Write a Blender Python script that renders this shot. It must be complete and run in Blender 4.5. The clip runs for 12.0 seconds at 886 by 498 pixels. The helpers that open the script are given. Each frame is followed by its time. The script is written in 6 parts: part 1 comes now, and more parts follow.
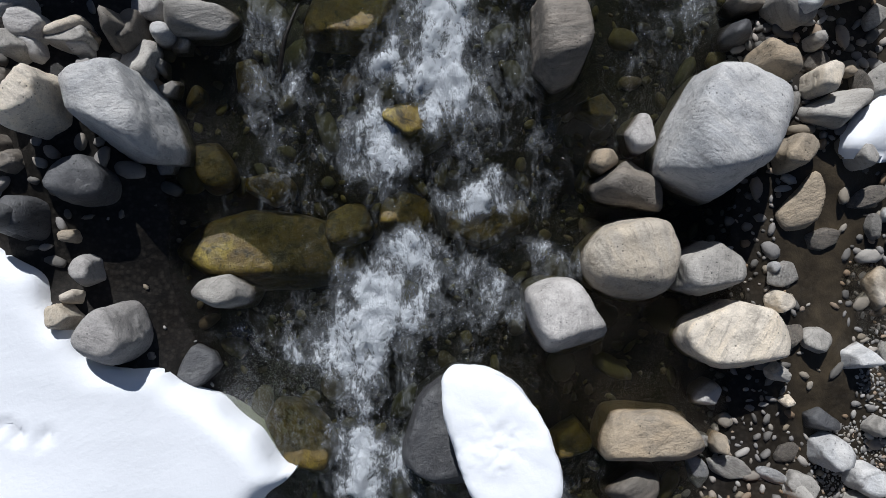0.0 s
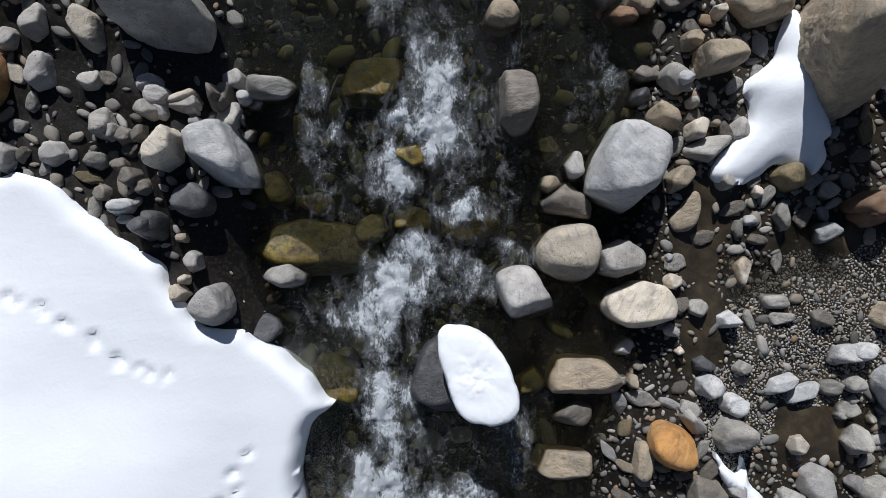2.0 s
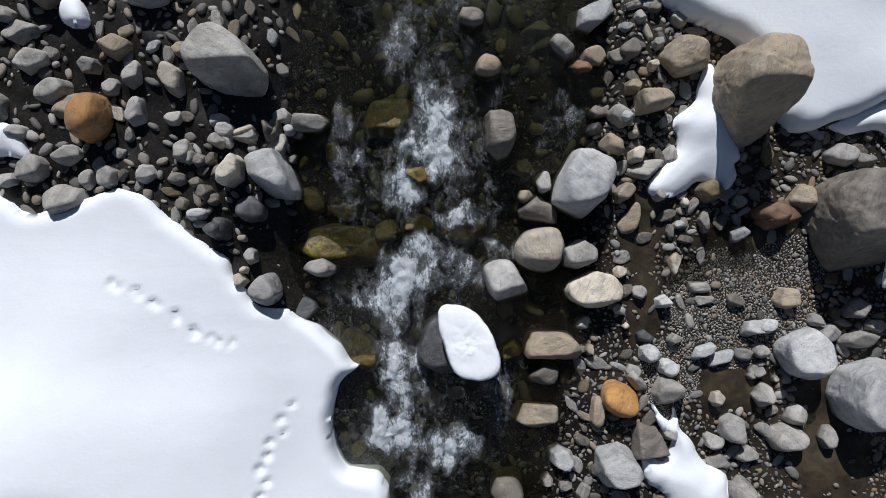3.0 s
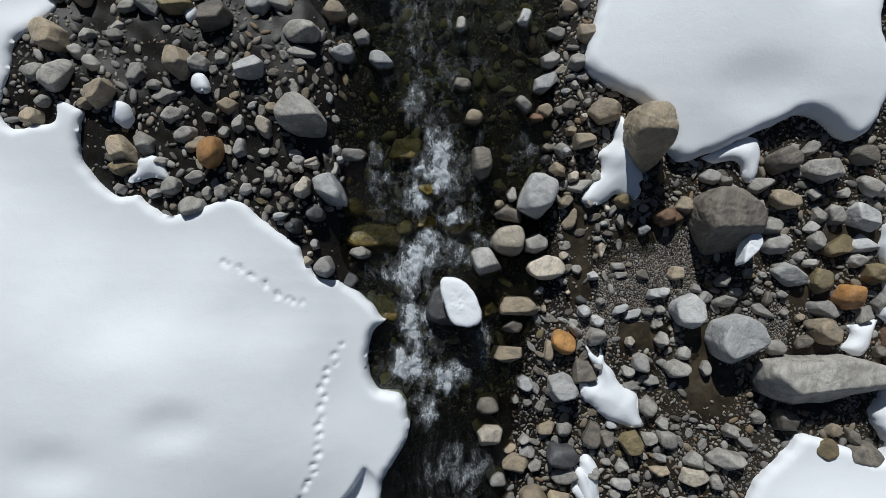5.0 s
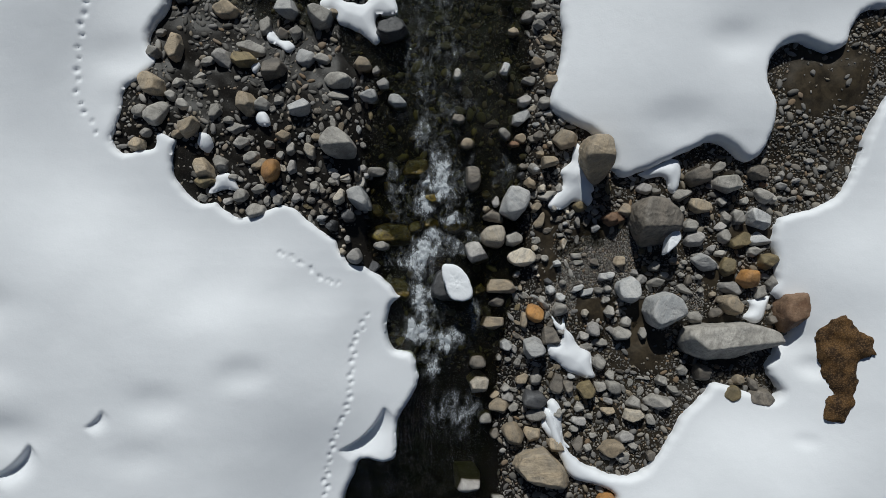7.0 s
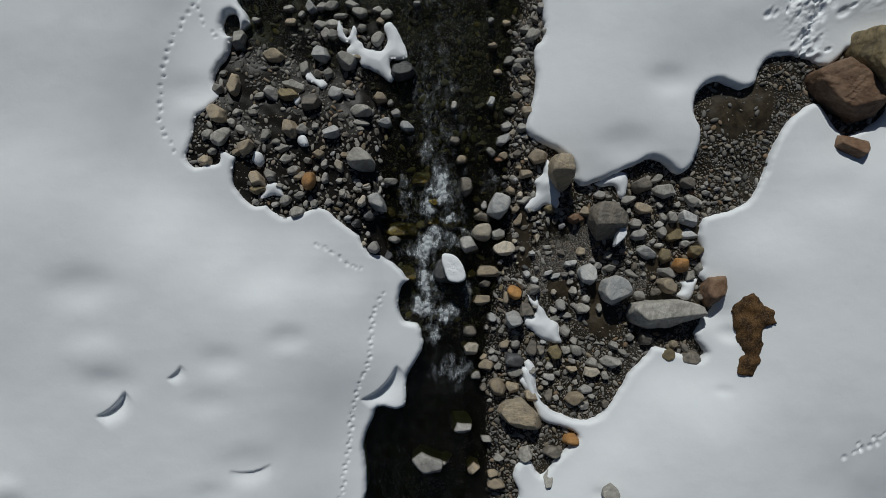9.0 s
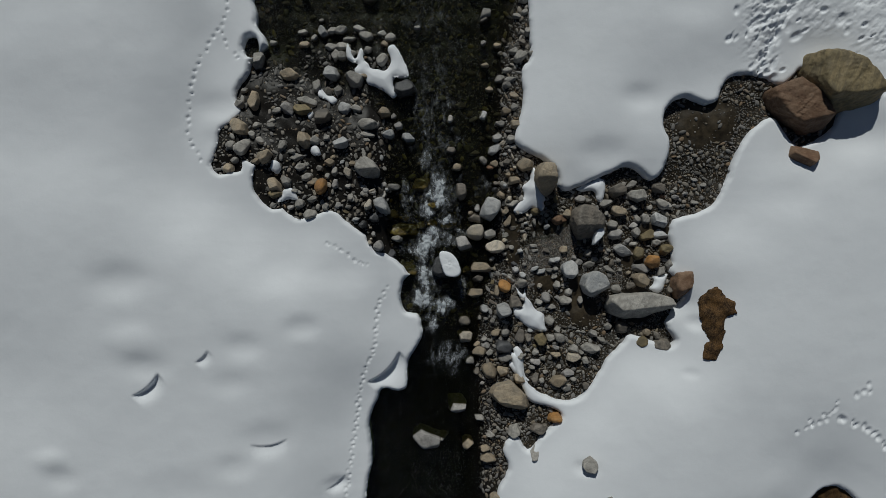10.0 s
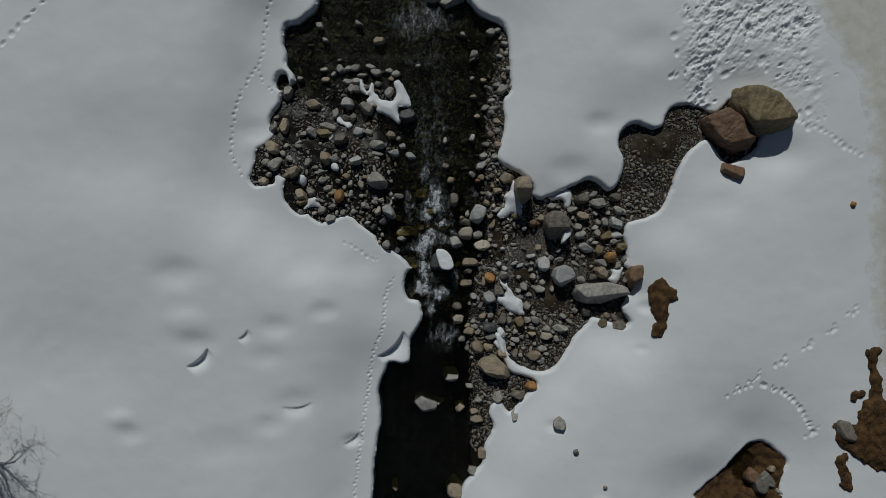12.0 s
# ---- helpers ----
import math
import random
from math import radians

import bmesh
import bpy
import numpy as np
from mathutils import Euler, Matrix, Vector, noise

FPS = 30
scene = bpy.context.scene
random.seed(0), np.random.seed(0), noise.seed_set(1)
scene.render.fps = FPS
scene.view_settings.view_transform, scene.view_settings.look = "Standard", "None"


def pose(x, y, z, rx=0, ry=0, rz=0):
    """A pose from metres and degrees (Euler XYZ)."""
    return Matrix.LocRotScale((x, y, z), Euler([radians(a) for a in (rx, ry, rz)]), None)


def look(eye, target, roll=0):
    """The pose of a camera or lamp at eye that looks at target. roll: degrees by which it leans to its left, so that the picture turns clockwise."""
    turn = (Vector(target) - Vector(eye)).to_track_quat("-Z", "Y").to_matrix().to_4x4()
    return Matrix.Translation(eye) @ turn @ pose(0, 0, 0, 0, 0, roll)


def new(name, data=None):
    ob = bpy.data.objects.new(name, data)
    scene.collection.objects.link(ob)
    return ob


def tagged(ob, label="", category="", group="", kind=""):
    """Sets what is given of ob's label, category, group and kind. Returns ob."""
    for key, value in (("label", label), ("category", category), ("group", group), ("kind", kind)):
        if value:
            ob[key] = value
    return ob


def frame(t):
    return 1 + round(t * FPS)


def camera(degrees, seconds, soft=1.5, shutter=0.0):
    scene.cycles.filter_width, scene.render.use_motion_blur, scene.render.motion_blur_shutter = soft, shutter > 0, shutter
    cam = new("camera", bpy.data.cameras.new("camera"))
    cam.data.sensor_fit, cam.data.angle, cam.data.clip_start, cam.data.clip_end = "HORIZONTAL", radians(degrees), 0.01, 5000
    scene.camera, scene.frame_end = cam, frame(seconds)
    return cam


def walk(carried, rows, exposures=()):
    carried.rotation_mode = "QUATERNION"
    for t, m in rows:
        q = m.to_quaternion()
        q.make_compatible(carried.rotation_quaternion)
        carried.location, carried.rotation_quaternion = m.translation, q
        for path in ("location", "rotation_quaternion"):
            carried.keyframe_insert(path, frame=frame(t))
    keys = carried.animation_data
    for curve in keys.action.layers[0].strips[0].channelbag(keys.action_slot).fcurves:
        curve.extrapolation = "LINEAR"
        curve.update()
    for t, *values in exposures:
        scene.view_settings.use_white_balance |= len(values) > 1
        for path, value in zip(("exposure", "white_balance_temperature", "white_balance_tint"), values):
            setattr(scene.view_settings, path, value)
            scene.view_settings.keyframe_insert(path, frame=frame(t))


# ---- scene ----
cam = camera(72.0, 12.0, soft=0.65)
ROWS = [
    (0, -0.000, -0.000, 4.195, 0.06, 0.08, 0.16),
    (0.5, 0.002, 0.003, 4.357, 0.03, 0.02, 0.13),
    (1, 0.009, -0.001, 4.748, -0.01, -0.05, 0.10),
    (1.5, 0.015, -0.014, 5.317, -0.04, -0.11, 0.00),
    (2, 0.023, -0.019, 6.001, -0.08, -0.14, -0.07),
    (2.5, 0.030, -0.023, 6.819, -0.10, -0.15, -0.11),
    (3, 0.029, -0.041, 7.744, -0.11, -0.13, -0.08),
    (5, 0.036, -0.248, 11.399, 0.12, 0.00, -0.02),
    (5.5, 0.035, -0.291, 12.321, 0.13, -0.01, -0.04),
    (6, 0.038, -0.332, 13.234, 0.12, -0.02, -0.05),
    (6.5, 0.033, -0.369, 14.138, 0.12, -0.01, -0.05),
    (7, 0.018, -0.405, 15.083, 0.12, 0.01, -0.02),
    (9, 0.054, -0.568, 19.254, -0.08, 0.08, 0.02),
    (9.5, 0.098, -0.601, 20.375, -0.08, 0.07, 0.02),
    (10, 0.144, -0.630, 21.514, -0.07, 0.08, 0.01),
    (10.5, 0.188, -0.655, 22.684, -0.08, 0.10, 0.00),
    (11, 0.232, -0.672, 23.855, -0.09, 0.12, 0.03),
    (11.5, 0.279, -0.685, 25.022, -0.09, 0.10, -0.00),
    (12, 0.322, -0.696, 26.200, -0.09, 0.10, -0.03),
]
walk(cam, [(t, pose(x, y, z, rx, ry, rz)) for t, x, y, z, rx, ry, rz in ROWS],
     exposures=((0.0, -0.15, 5640, 12), (3.0, -0.33, 5640, 12), (5.5, -0.69, 5720, 7), (7.0, -0.84, 5800, 7), (9.0, -1.21, 5840, 6), (12.0, -1.69, 5870, 5)))

# ---- light: a clear winter day, sun from the north ----
SUN_UP, SUN_AZ = 40.0, -9.0
world = bpy.data.worlds.new("sky")
scene.world = world
world.use_nodes = True
wn = world.node_tree
sky = wn.nodes.new("ShaderNodeTexSky")
sky.sky_type, sky.sun_disc = "NISHITA", False
sky.sun_elevation, sky.sun_rotation = radians(SUN_UP), radians(SUN_AZ)
back = wn.nodes["Background"]
back.inputs["Strength"].default_value = 0.036
wn.links.new(sky.outputs[0], back.inputs[0])
lamp = bpy.data.lights.new("sun", "SUN")
lamp.energy, lamp.angle, lamp.color = 5.5, radians(0.53), (1.0, 0.935, 0.82)
sun = new("sun", lamp)
a, e = radians(SUN_AZ), radians(SUN_UP)
sun.matrix_world = look((60 * math.sin(a) * math.cos(e), 60 * math.cos(a) * math.cos(e), 60 * math.sin(e)), (0, 0, 0))


# ---- materials ----
def shader(name):
    m = bpy.data.materials.new(name)
    m.use_nodes = True
    nt = m.node_tree
    return m, nt, nt.nodes["Principled BSDF"]


def node(nt, kind, **values):
    n = nt.nodes.new(kind)
    for k, v in values.items():
        n.inputs[k.replace("_", " ")].default_value = v
    return n


def mix(nt, fac, a, b, blend="MIX"):
    n = nt.nodes.new("ShaderNodeMix")
    n.data_type, n.blend_type = "RGBA", blend
    for slot, v in ((0, fac), (6, a), (7, b)):
        if isinstance(v, bpy.types.NodeSocket):
            nt.links.new(v, n.inputs[slot])
        else:
            n.inputs[slot].default_value = v if slot == 0 else (*v, 1)
    return n.outputs[2]


def ramp(nt, source, lo, hi, a=0.0, b=1.0):
    n = nt.nodes.new("ShaderNodeMapRange")
    n.interpolation_type = "SMOOTHSTEP"
    nt.links.new(source, n.inputs[0])
    for i, v in enumerate((lo, hi, a, b)):
        n.inputs[i + 1].default_value = v
    return n.outputs[0]


def calc(nt, op, a, b=0.0, c=None):
    n = nt.nodes.new("ShaderNodeMath")
    n.operation = op
    for i, v in enumerate((a, b) if c is None else (a, b, c)):
        if isinstance(v, bpy.types.NodeSocket):
            nt.links.new(v, n.inputs[i])
        else:
            n.inputs[i].default_value = v
    return n.outputs[0]


def grain(nt, vec, scale, detail=6.0, rough=0.6, distortion=0.0):
    n = node(nt, "ShaderNodeTexNoise", Scale=scale, Detail=detail, Roughness=rough, Distortion=distortion)
    if vec is not None:
        nt.links.new(vec, n.inputs["Vector"])
    return n.outputs["Fac"]


def relief(nt, height, strength, distance, before=None):
    n = node(nt, "ShaderNodeBump", Strength=strength, Distance=distance)
    nt.links.new(height, n.inputs["Height"])
    if before is not None:
        nt.links.new(before, n.inputs["Normal"])
    return n.outputs[0]


def rock_material(name, base, other, spots, streak=0.0, rough=0.75, moss=0.0):
    m, nt, p = shader(name)
    tc = nt.nodes.new("ShaderNodeTexCoord")
    info = nt.nodes.new("ShaderNodeObjectInfo")
    shift = nt.nodes.new("ShaderNodeVectorMath")
    shift.operation = "MULTIPLY_ADD"
    nt.links.new(info.outputs["Random"], shift.inputs[0])
    shift.inputs[1].default_value = (31, 17, 23)
    nt.links.new(tc.outputs["Object"], shift.inputs[2])
    v = shift.outputs[0]
    spin = nt.nodes.new("ShaderNodeVectorRotate")
    spin.rotation_type = "AXIS_ANGLE"
    spin.inputs["Axis"].default_value = (0.35, 0.2, 0.9)
    nt.links.new(calc(nt, "MULTIPLY", info.outputs["Random"], 40.0), spin.inputs["Angle"])
    nt.links.new(v, spin.inputs["Vector"])
    bands = nt.nodes.new("ShaderNodeMapping")
    bands.inputs["Scale"].default_value = (0.8, 7.0, 5.0)
    nt.links.new(spin.outputs[0], bands.inputs["Vector"])
    broad = grain(nt, v, 2.4, 5, 0.55, 0.3)
    layers = grain(nt, bands.outputs[0], 1.1, 6, 0.55, 0.35)
    lines = grain(nt, bands.outputs[0], 4.5, 4, 0.6, 0.3)
    stains = grain(nt, v, 6.5, 9, 0.68, 0.2)
    fine = grain(nt, v, 85, 5, 0.75)
    col = mix(nt, ramp(nt, broad, 0.4, 0.6), base, other)
    col = mix(nt, ramp(nt, layers, 0.45, 0.62, 0, 0.25 + 0.7 * streak), col, spots)
    col = mix(nt, ramp(nt, layers, 0.32, 0.46, 0.2 + 0.5 * streak, 0), col, tuple(c * 0.62 for c in base))
    col = mix(nt, ramp(nt, lines, 0.56, 0.66, 0, 0.25 + 0.55 * streak), col, tuple(c * 0.55 for c in base))
    col = mix(nt, ramp(nt, lines, 0.3, 0.38, 0.15 + 0.4 * streak, 0), col, tuple(min(0.8, c * 1.3) for c in spots))
    col = mix(nt, ramp(nt, stains, 0.5, 0.68, 0, 0.55), col, tuple(c * 0.5 for c in other))
    col = mix(nt, ramp(nt, stains, 0.3, 0.44, 0.45, 0), col, tuple(min(0.8, c * 1.3) for c in other))
    pocks = node(nt, "ShaderNodeTexVoronoi", Scale=34.0)
    nt.links.new(v, pocks.inputs["Vector"])
    pick = nt.nodes.new("ShaderNodeSeparateColor")
    nt.links.new(pocks.outputs["Color"], pick.inputs[0])
    pock = calc(nt, "MULTIPLY", ramp(nt, pocks.outputs["Distance"], 0.12, 0.24, 0.9, 0), ramp(nt, pick.outputs[0], 0.5, 0.55))
    pock = calc(nt, "MULTIPLY", pock, ramp(nt, grain(nt, v, 3.4, 3), 0.5, 0.58))
    col = mix(nt, pock, col, tuple(c * 0.2 for c in base))
    col = mix(nt, ramp(nt, fine, 0.52, 0.68, 0, 0.5), col, tuple(c * 0.4 for c in base))
    col = mix(nt, ramp(nt, fine, 0.32, 0.47, 0.4, 0), col, tuple(min(0.8, c * 1.45) for c in base))
    if moss:
        furry = grain(nt, v, 7, 9, 0.78, 0.6)
        col = mix(nt, ramp(nt, furry, 0.44, 0.6, 0, moss), col, (0.42, 0.33, 0.03))
        col = mix(nt, ramp(nt, grain(nt, v, 11, 8, 0.75, 0.5), 0.48, 0.62, 0, 0.85), col, (0.03, 0.026, 0.008))
    tone = calc(nt, "MULTIPLY_ADD", info.outputs["Random"], 0.5, 0.76)
    grade = nt.nodes.new("ShaderNodeHueSaturation")
    nt.links.new(col, grade.inputs["Color"])
    nt.links.new(tone, grade.inputs["Value"])
    damp = nt.nodes.new("ShaderNodeAttribute")
    damp.attribute_name = "damp"
    soaked = mix(nt, 1.0, grade.outputs[0], (0.42, 0.38, 0.32), "MULTIPLY")
    nt.links.new(mix(nt, damp.outputs["Fac"], grade.outputs[0], soaked), p.inputs["Base Color"])
    nt.links.new(ramp(nt, damp.outputs["Fac"], 0, 1, rough, 0.3), p.inputs["Roughness"])
    b = relief(nt, broad, 0.6, 0.05)
    b = relief(nt, lines, 0.35 + 0.6 * streak, 0.014, b)
    b = relief(nt, stains, 0.8, 0.03, b)
    b = relief(nt, calc(nt, "SUBTRACT", fine, pock), 0.7, 0.006, b)
    nt.links.new(b, p.inputs["Normal"])
    return m


ROCK = {
    "grey": rock_material("grey_rock", (0.27, 0.254, 0.228), (0.35, 0.332, 0.302), (0.45, 0.425, 0.385), 0.45),
    "light": rock_material("light_grey_rock", (0.47, 0.465, 0.455), (0.37, 0.375, 0.38), (0.56, 0.545, 0.52), 0.45),
    "cream": rock_material("cream_rock", (0.56, 0.50, 0.41), (0.48, 0.43, 0.36), (0.62, 0.53, 0.40), 0.7),
    "pale": rock_material("pale_rock", (0.40, 0.38, 0.36), (0.32, 0.303, 0.285), (0.48, 0.46, 0.435), 0.35),
    "tan": rock_material("tan_rock", (0.36, 0.295, 0.21), (0.28, 0.24, 0.185), (0.44, 0.345, 0.23), 0.55),
    "blue": rock_material("slate_rock", (0.05, 0.05, 0.053), (0.075, 0.076, 0.08), (0.11, 0.11, 0.11), 0.3, 0.5),
    "dark": rock_material("dark_rock", (0.13, 0.116, 0.098), (0.19, 0.168, 0.14), (0.25, 0.215, 0.175), 0.45, 0.6),
    "orange": rock_material("orange_rock", (0.42, 0.21, 0.06), (0.33, 0.18, 0.075), (0.46, 0.28, 0.12), 0.4),
    "olive": rock_material("olive_rock", (0.21, 0.168, 0.09), (0.15, 0.122, 0.072), (0.29, 0.225, 0.115), 0.5),
    "red": rock_material("rust_rock", (0.18, 0.1, 0.056), (0.24, 0.15, 0.092), (0.29, 0.19, 0.12), 0.5),
    "moss": rock_material("algae_rock", (0.2, 0.155, 0.05), (0.27, 0.21, 0.06), (0.36, 0.28, 0.08), 0.35, 0.35, 0.75),
}
WORDS = {"grey": "grey", "light": "light grey", "cream": "cream and tan banded", "pale": "pale speckled grey", "tan": "tan brown", "blue": "dark slate grey",
         "dark": "dark brown-grey", "orange": "rust orange", "olive": "olive brown", "red": "reddish brown", "moss": "algae-covered olive"}


def snow_material(name, colour=(0.86, 0.88, 0.91), dirt=0.0):
    m, nt, p = shader(name)
    geo = nt.nodes.new("ShaderNodeNewGeometry")
    v = geo.outputs["Position"]
    col = mix(nt, ramp(nt, grain(nt, v, 0.5, 4), 0.35, 0.7), colour, tuple(c * 0.965 for c in colour))
    if dirt:
        core = nt.nodes.new("ShaderNodeAttribute")
        core.attribute_name = "core"
        rut = calc(nt, "ADD", core.outputs["Fac"], calc(nt, "MULTIPLY", calc(nt, "SUBTRACT", grain(nt, v, 1.3, 9, 0.7), 0.5), 0.9))
        col = mix(nt, ramp(nt, rut, 0.12, 0.4), (0.85, 0.87, 0.9), col)
        col = mix(nt, ramp(nt, grain(nt, v, 2.2, 8, 0.7), 0.4, 0.75, 0, dirt), col, (0.50, 0.47, 0.38))
        col = mix(nt, calc(nt, "MULTIPLY", ramp(nt, grain(nt, v, 14, 6, 0.7), 0.6, 0.7, 0, 0.6), ramp(nt, core.outputs["Fac"], 0.05, 0.3, 1, 0.3)), col, (0.2, 0.17, 0.13))
    nt.links.new(col, p.inputs["Base Color"])
    p.inputs["Roughness"].default_value = 0.62
    p.inputs["Specular IOR Level"].default_value = 0.25
    b = relief(nt, grain(nt, v, 1.6, 5, 0.5), 0.2, 0.08)
    b = relief(nt, grain(nt, v, 26, 6, 0.65), 0.28, 0.01, b)
    nt.links.new(b, p.inputs["Normal"])
    return m


SNOW = snow_material("snow")
ROAD = snow_material("packed_road_snow", (0.74, 0.73, 0.68), 0.5)


def earth_material(name, dark, brown, stones, silt=None):
    m, nt, p = shader(name)
    geo = nt.nodes.new("ShaderNodeNewGeometry")
    v = geo.outputs["Position"]
    col = mix(nt, ramp(nt, grain(nt, v, 2.6, 9, 0.7), 0.4, 0.6), dark, brown)
    grit = node(nt, "ShaderNodeTexVoronoi", Scale=34.0)
    nt.links.new(v, grit.inputs["Vector"])
    keep = nt.nodes.new("ShaderNodeSeparateColor")
    nt.links.new(grit.outputs["Color"], keep.inputs[0])
    col = mix(nt, ramp(nt, keep.outputs[0], 0.35, 0.8, 0, 0.6), col, stones)
    col = mix(nt, ramp(nt, grit.outputs["Distance"], 0.25, 0.6, 0, 0.5), col, tuple(c * 0.3 for c in dark))
    if silt:
        mud = nt.nodes.new("ShaderNodeAttribute")
        mud.attribute_name = "mud"
        streaks = mix(nt, ramp(nt, grain(nt, v, 6, 7, 0.65, 0.8), 0.35, 0.65), silt, tuple(c * 0.6 for c in silt))
        col = mix(nt, calc(nt, "MULTIPLY", mud.outputs["Fac"], ramp(nt, grain(nt, v, 3.1, 6), 0.3, 0.6, 0.35, 1.0)), col, streaks)
    nt.links.new(col, p.inputs["Base Color"])
    p.inputs["Roughness"].default_value = 0.45 if silt else 0.85
    p.inputs["Specular IOR Level"].default_value = 0.25
    b = relief(nt, grit.outputs["Distance"], -0.4, 0.02)
    b = relief(nt, grain(nt, v, 60, 4, 0.7), 0.5, 0.008, b)
    nt.links.new(b, p.inputs["Normal"])
    return m


EARTH = earth_material("wet_gravel", (0.007, 0.006, 0.0045), (0.014, 0.011, 0.008), (0.03, 0.026, 0.021), (0.075, 0.058, 0.036))
SOIL = earth_material("brown_soil", (0.035, 0.02, 0.010), (0.16, 0.085, 0.028), (0.2, 0.12, 0.055))


def pebble_material(name, stops):
    m, nt, p = shader(name)
    geo = nt.nodes.new("ShaderNodeNewGeometry")
    pick = nt.nodes.new("ShaderNodeValToRGB")
    ramp_ = pick.color_ramp
    while len(ramp_.elements) < len(stops):
        ramp_.elements.new(0.5)
    for el, (pos, c) in zip(ramp_.elements, stops):
        el.position, el.color = pos, (*c, 1)
    nt.links.new(geo.outputs["Random Per Island"], pick.inputs[0])
    fine = grain(nt, geo.outputs["Position"], 45, 5, 0.7)
    col = mix(nt, ramp(nt, fine, 0.5, 0.8, 0, 0.5), pick.outputs[0], (0.07, 0.065, 0.06))
    nt.links.new(col, p.inputs["Base Color"])
    p.inputs["Roughness"].default_value = 0.75
    nt.links.new(relief(nt, fine, 0.5, 0.008), p.inputs["Normal"])
    return m


PEBBLE = pebble_material("pebbles", ((0.0, (0.075, 0.07, 0.062)), (0.25, (0.14, 0.132, 0.12)), (0.5, (0.22, 0.21, 0.2)), (0.68, (0.2, 0.165, 0.115)), (0.84, (0.35, 0.335, 0.31)), (0.95, (0.2, 0.14, 0.085))))
GRAVEL = pebble_material("grey_gravel", ((0.0, (0.16, 0.152, 0.142)), (0.25, (0.27, 0.26, 0.245)), (0.5, (0.36, 0.348, 0.33)), (0.68, (0.30, 0.265, 0.22)), (0.84, (0.46, 0.445, 0.42)), (0.95, (0.32, 0.24, 0.17))))
ALGAE = pebble_material("algae_stones", ((0.0, (0.03, 0.026, 0.018)), (0.3, (0.075, 0.062, 0.03)), (0.5, (0.14, 0.115, 0.032)), (0.7, (0.06, 0.06, 0.03)), (0.85, (0.12, 0.105, 0.072)), (0.95, (0.09, 0.062, 0.034))))


def water_material():
    m, nt, p = shader("stream_water")
    out = nt.nodes["Material Output"]
    geo = nt.nodes.new("ShaderNodeNewGeometry")
    v = geo.outputs["Position"]
    stretch = nt.nodes.new("ShaderNodeMapping")
    stretch.inputs["Scale"].default_value = (1.0, 0.55, 1.0)
    nt.links.new(v, stretch.inputs["Vector"])
    flow = stretch.outputs[0]
    churn_at = nt.nodes.new("ShaderNodeAttribute")
    churn_at.attribute_name = "foam"
    warp = nt.nodes.new("ShaderNodeVectorMath")
    warp.operation = "MULTIPLY_ADD"
    spread = node(nt, "ShaderNodeTexNoise", Scale=5.0, Detail=3.0)
    nt.links.new(flow, spread.inputs["Vector"])
    nt.links.new(spread.outputs["Color"], warp.inputs[0])
    warp.inputs[1].default_value = (0.12, 0.12, 0.0)
    nt.links.new(flow, warp.inputs[2])
    big = grain(nt, warp.outputs[0], 7.0, 9, 0.66, 0.1)
    small = grain(nt, warp.outputs[0], 40, 8, 0.75, 0.0)
    thread = calc(nt, "ABSOLUTE", calc(nt, "SUBTRACT", grain(nt, warp.outputs[0], 11, 6, 0.6, 0.1), 0.5))
    ridge = ramp(nt, thread, 0.0, 0.09, 1.0, 0.0)
    amount = calc(nt, "ADD", churn_at.outputs["Fac"], calc(nt, "ADD", calc(nt, "MULTIPLY", calc(nt, "SUBTRACT", big, 0.46), 1.9), calc(nt, "ADD", calc(nt, "MULTIPLY", calc(nt, "SUBTRACT", small, 0.5), 1.5), calc(nt, "MULTIPLY", calc(nt, "MULTIPLY", ridge, churn_at.outputs["Fac"]), 0.16))))
    haze = ramp(nt, amount, 0.34, 1.1, 0, 0.3)
    crest = ramp(nt, amount, 0.88, 1.18, 0, 0.6)
    # white specks around the foam: spray, plus sun glints painted as foam colour
    drops_glints = node(nt, "ShaderNodeTexVoronoi", Scale=44.0)
    nt.links.new(v, drops_glints.inputs["Vector"])
    which = nt.nodes.new("ShaderNodeSeparateColor")
    nt.links.new(drops_glints.outputs["Color"], which.inputs[0])
    drop = calc(nt, "MULTIPLY", calc(nt, "MULTIPLY", ramp(nt, drops_glints.outputs["Distance"], 0.1, 0.22, 0.75, 0), ramp(nt, which.outputs[0], 0.84, 0.87)), ramp(nt, amount, 0.26, 0.5))
    foam = calc(nt, "MINIMUM", calc(nt, "ADD", calc(nt, "ADD", haze, crest), drop), 0.97)
    ripple = relief(nt, grain(nt, flow, 9, 5, 0.6, 0.5), 0.8, 0.08)
    ripple = relief(nt, small, 1.0, 0.045, ripple)
    deep = nt.nodes.new("ShaderNodeAttribute")
    deep.attribute_name = "depth"
    through_ = [calc(nt, "EXPONENT", calc(nt, "MULTIPLY", deep.outputs["Fac"], -k)) for k in (1.35, 1.2, 2.3)]
    stain = nt.nodes.new("ShaderNodeCombineColor")
    for k, channel in enumerate(through_):
        nt.links.new(channel, stain.inputs[k])
    clear = nt.nodes.new("ShaderNodeBsdfTransparent")
    nt.links.new(stain.outputs[0], clear.inputs["Color"])
    gloss = node(nt, "ShaderNodeBsdfGlossy", Roughness=0.07)
    nt.links.new(ripple, gloss.inputs["Normal"])
    fres = node(nt, "ShaderNodeFresnel", IOR=1.33)
    nt.links.new(ripple, fres.inputs["Normal"])
    wet = nt.nodes.new("ShaderNodeMixShader")
    nt.links.new(fres.outputs[0], wet.inputs[0])
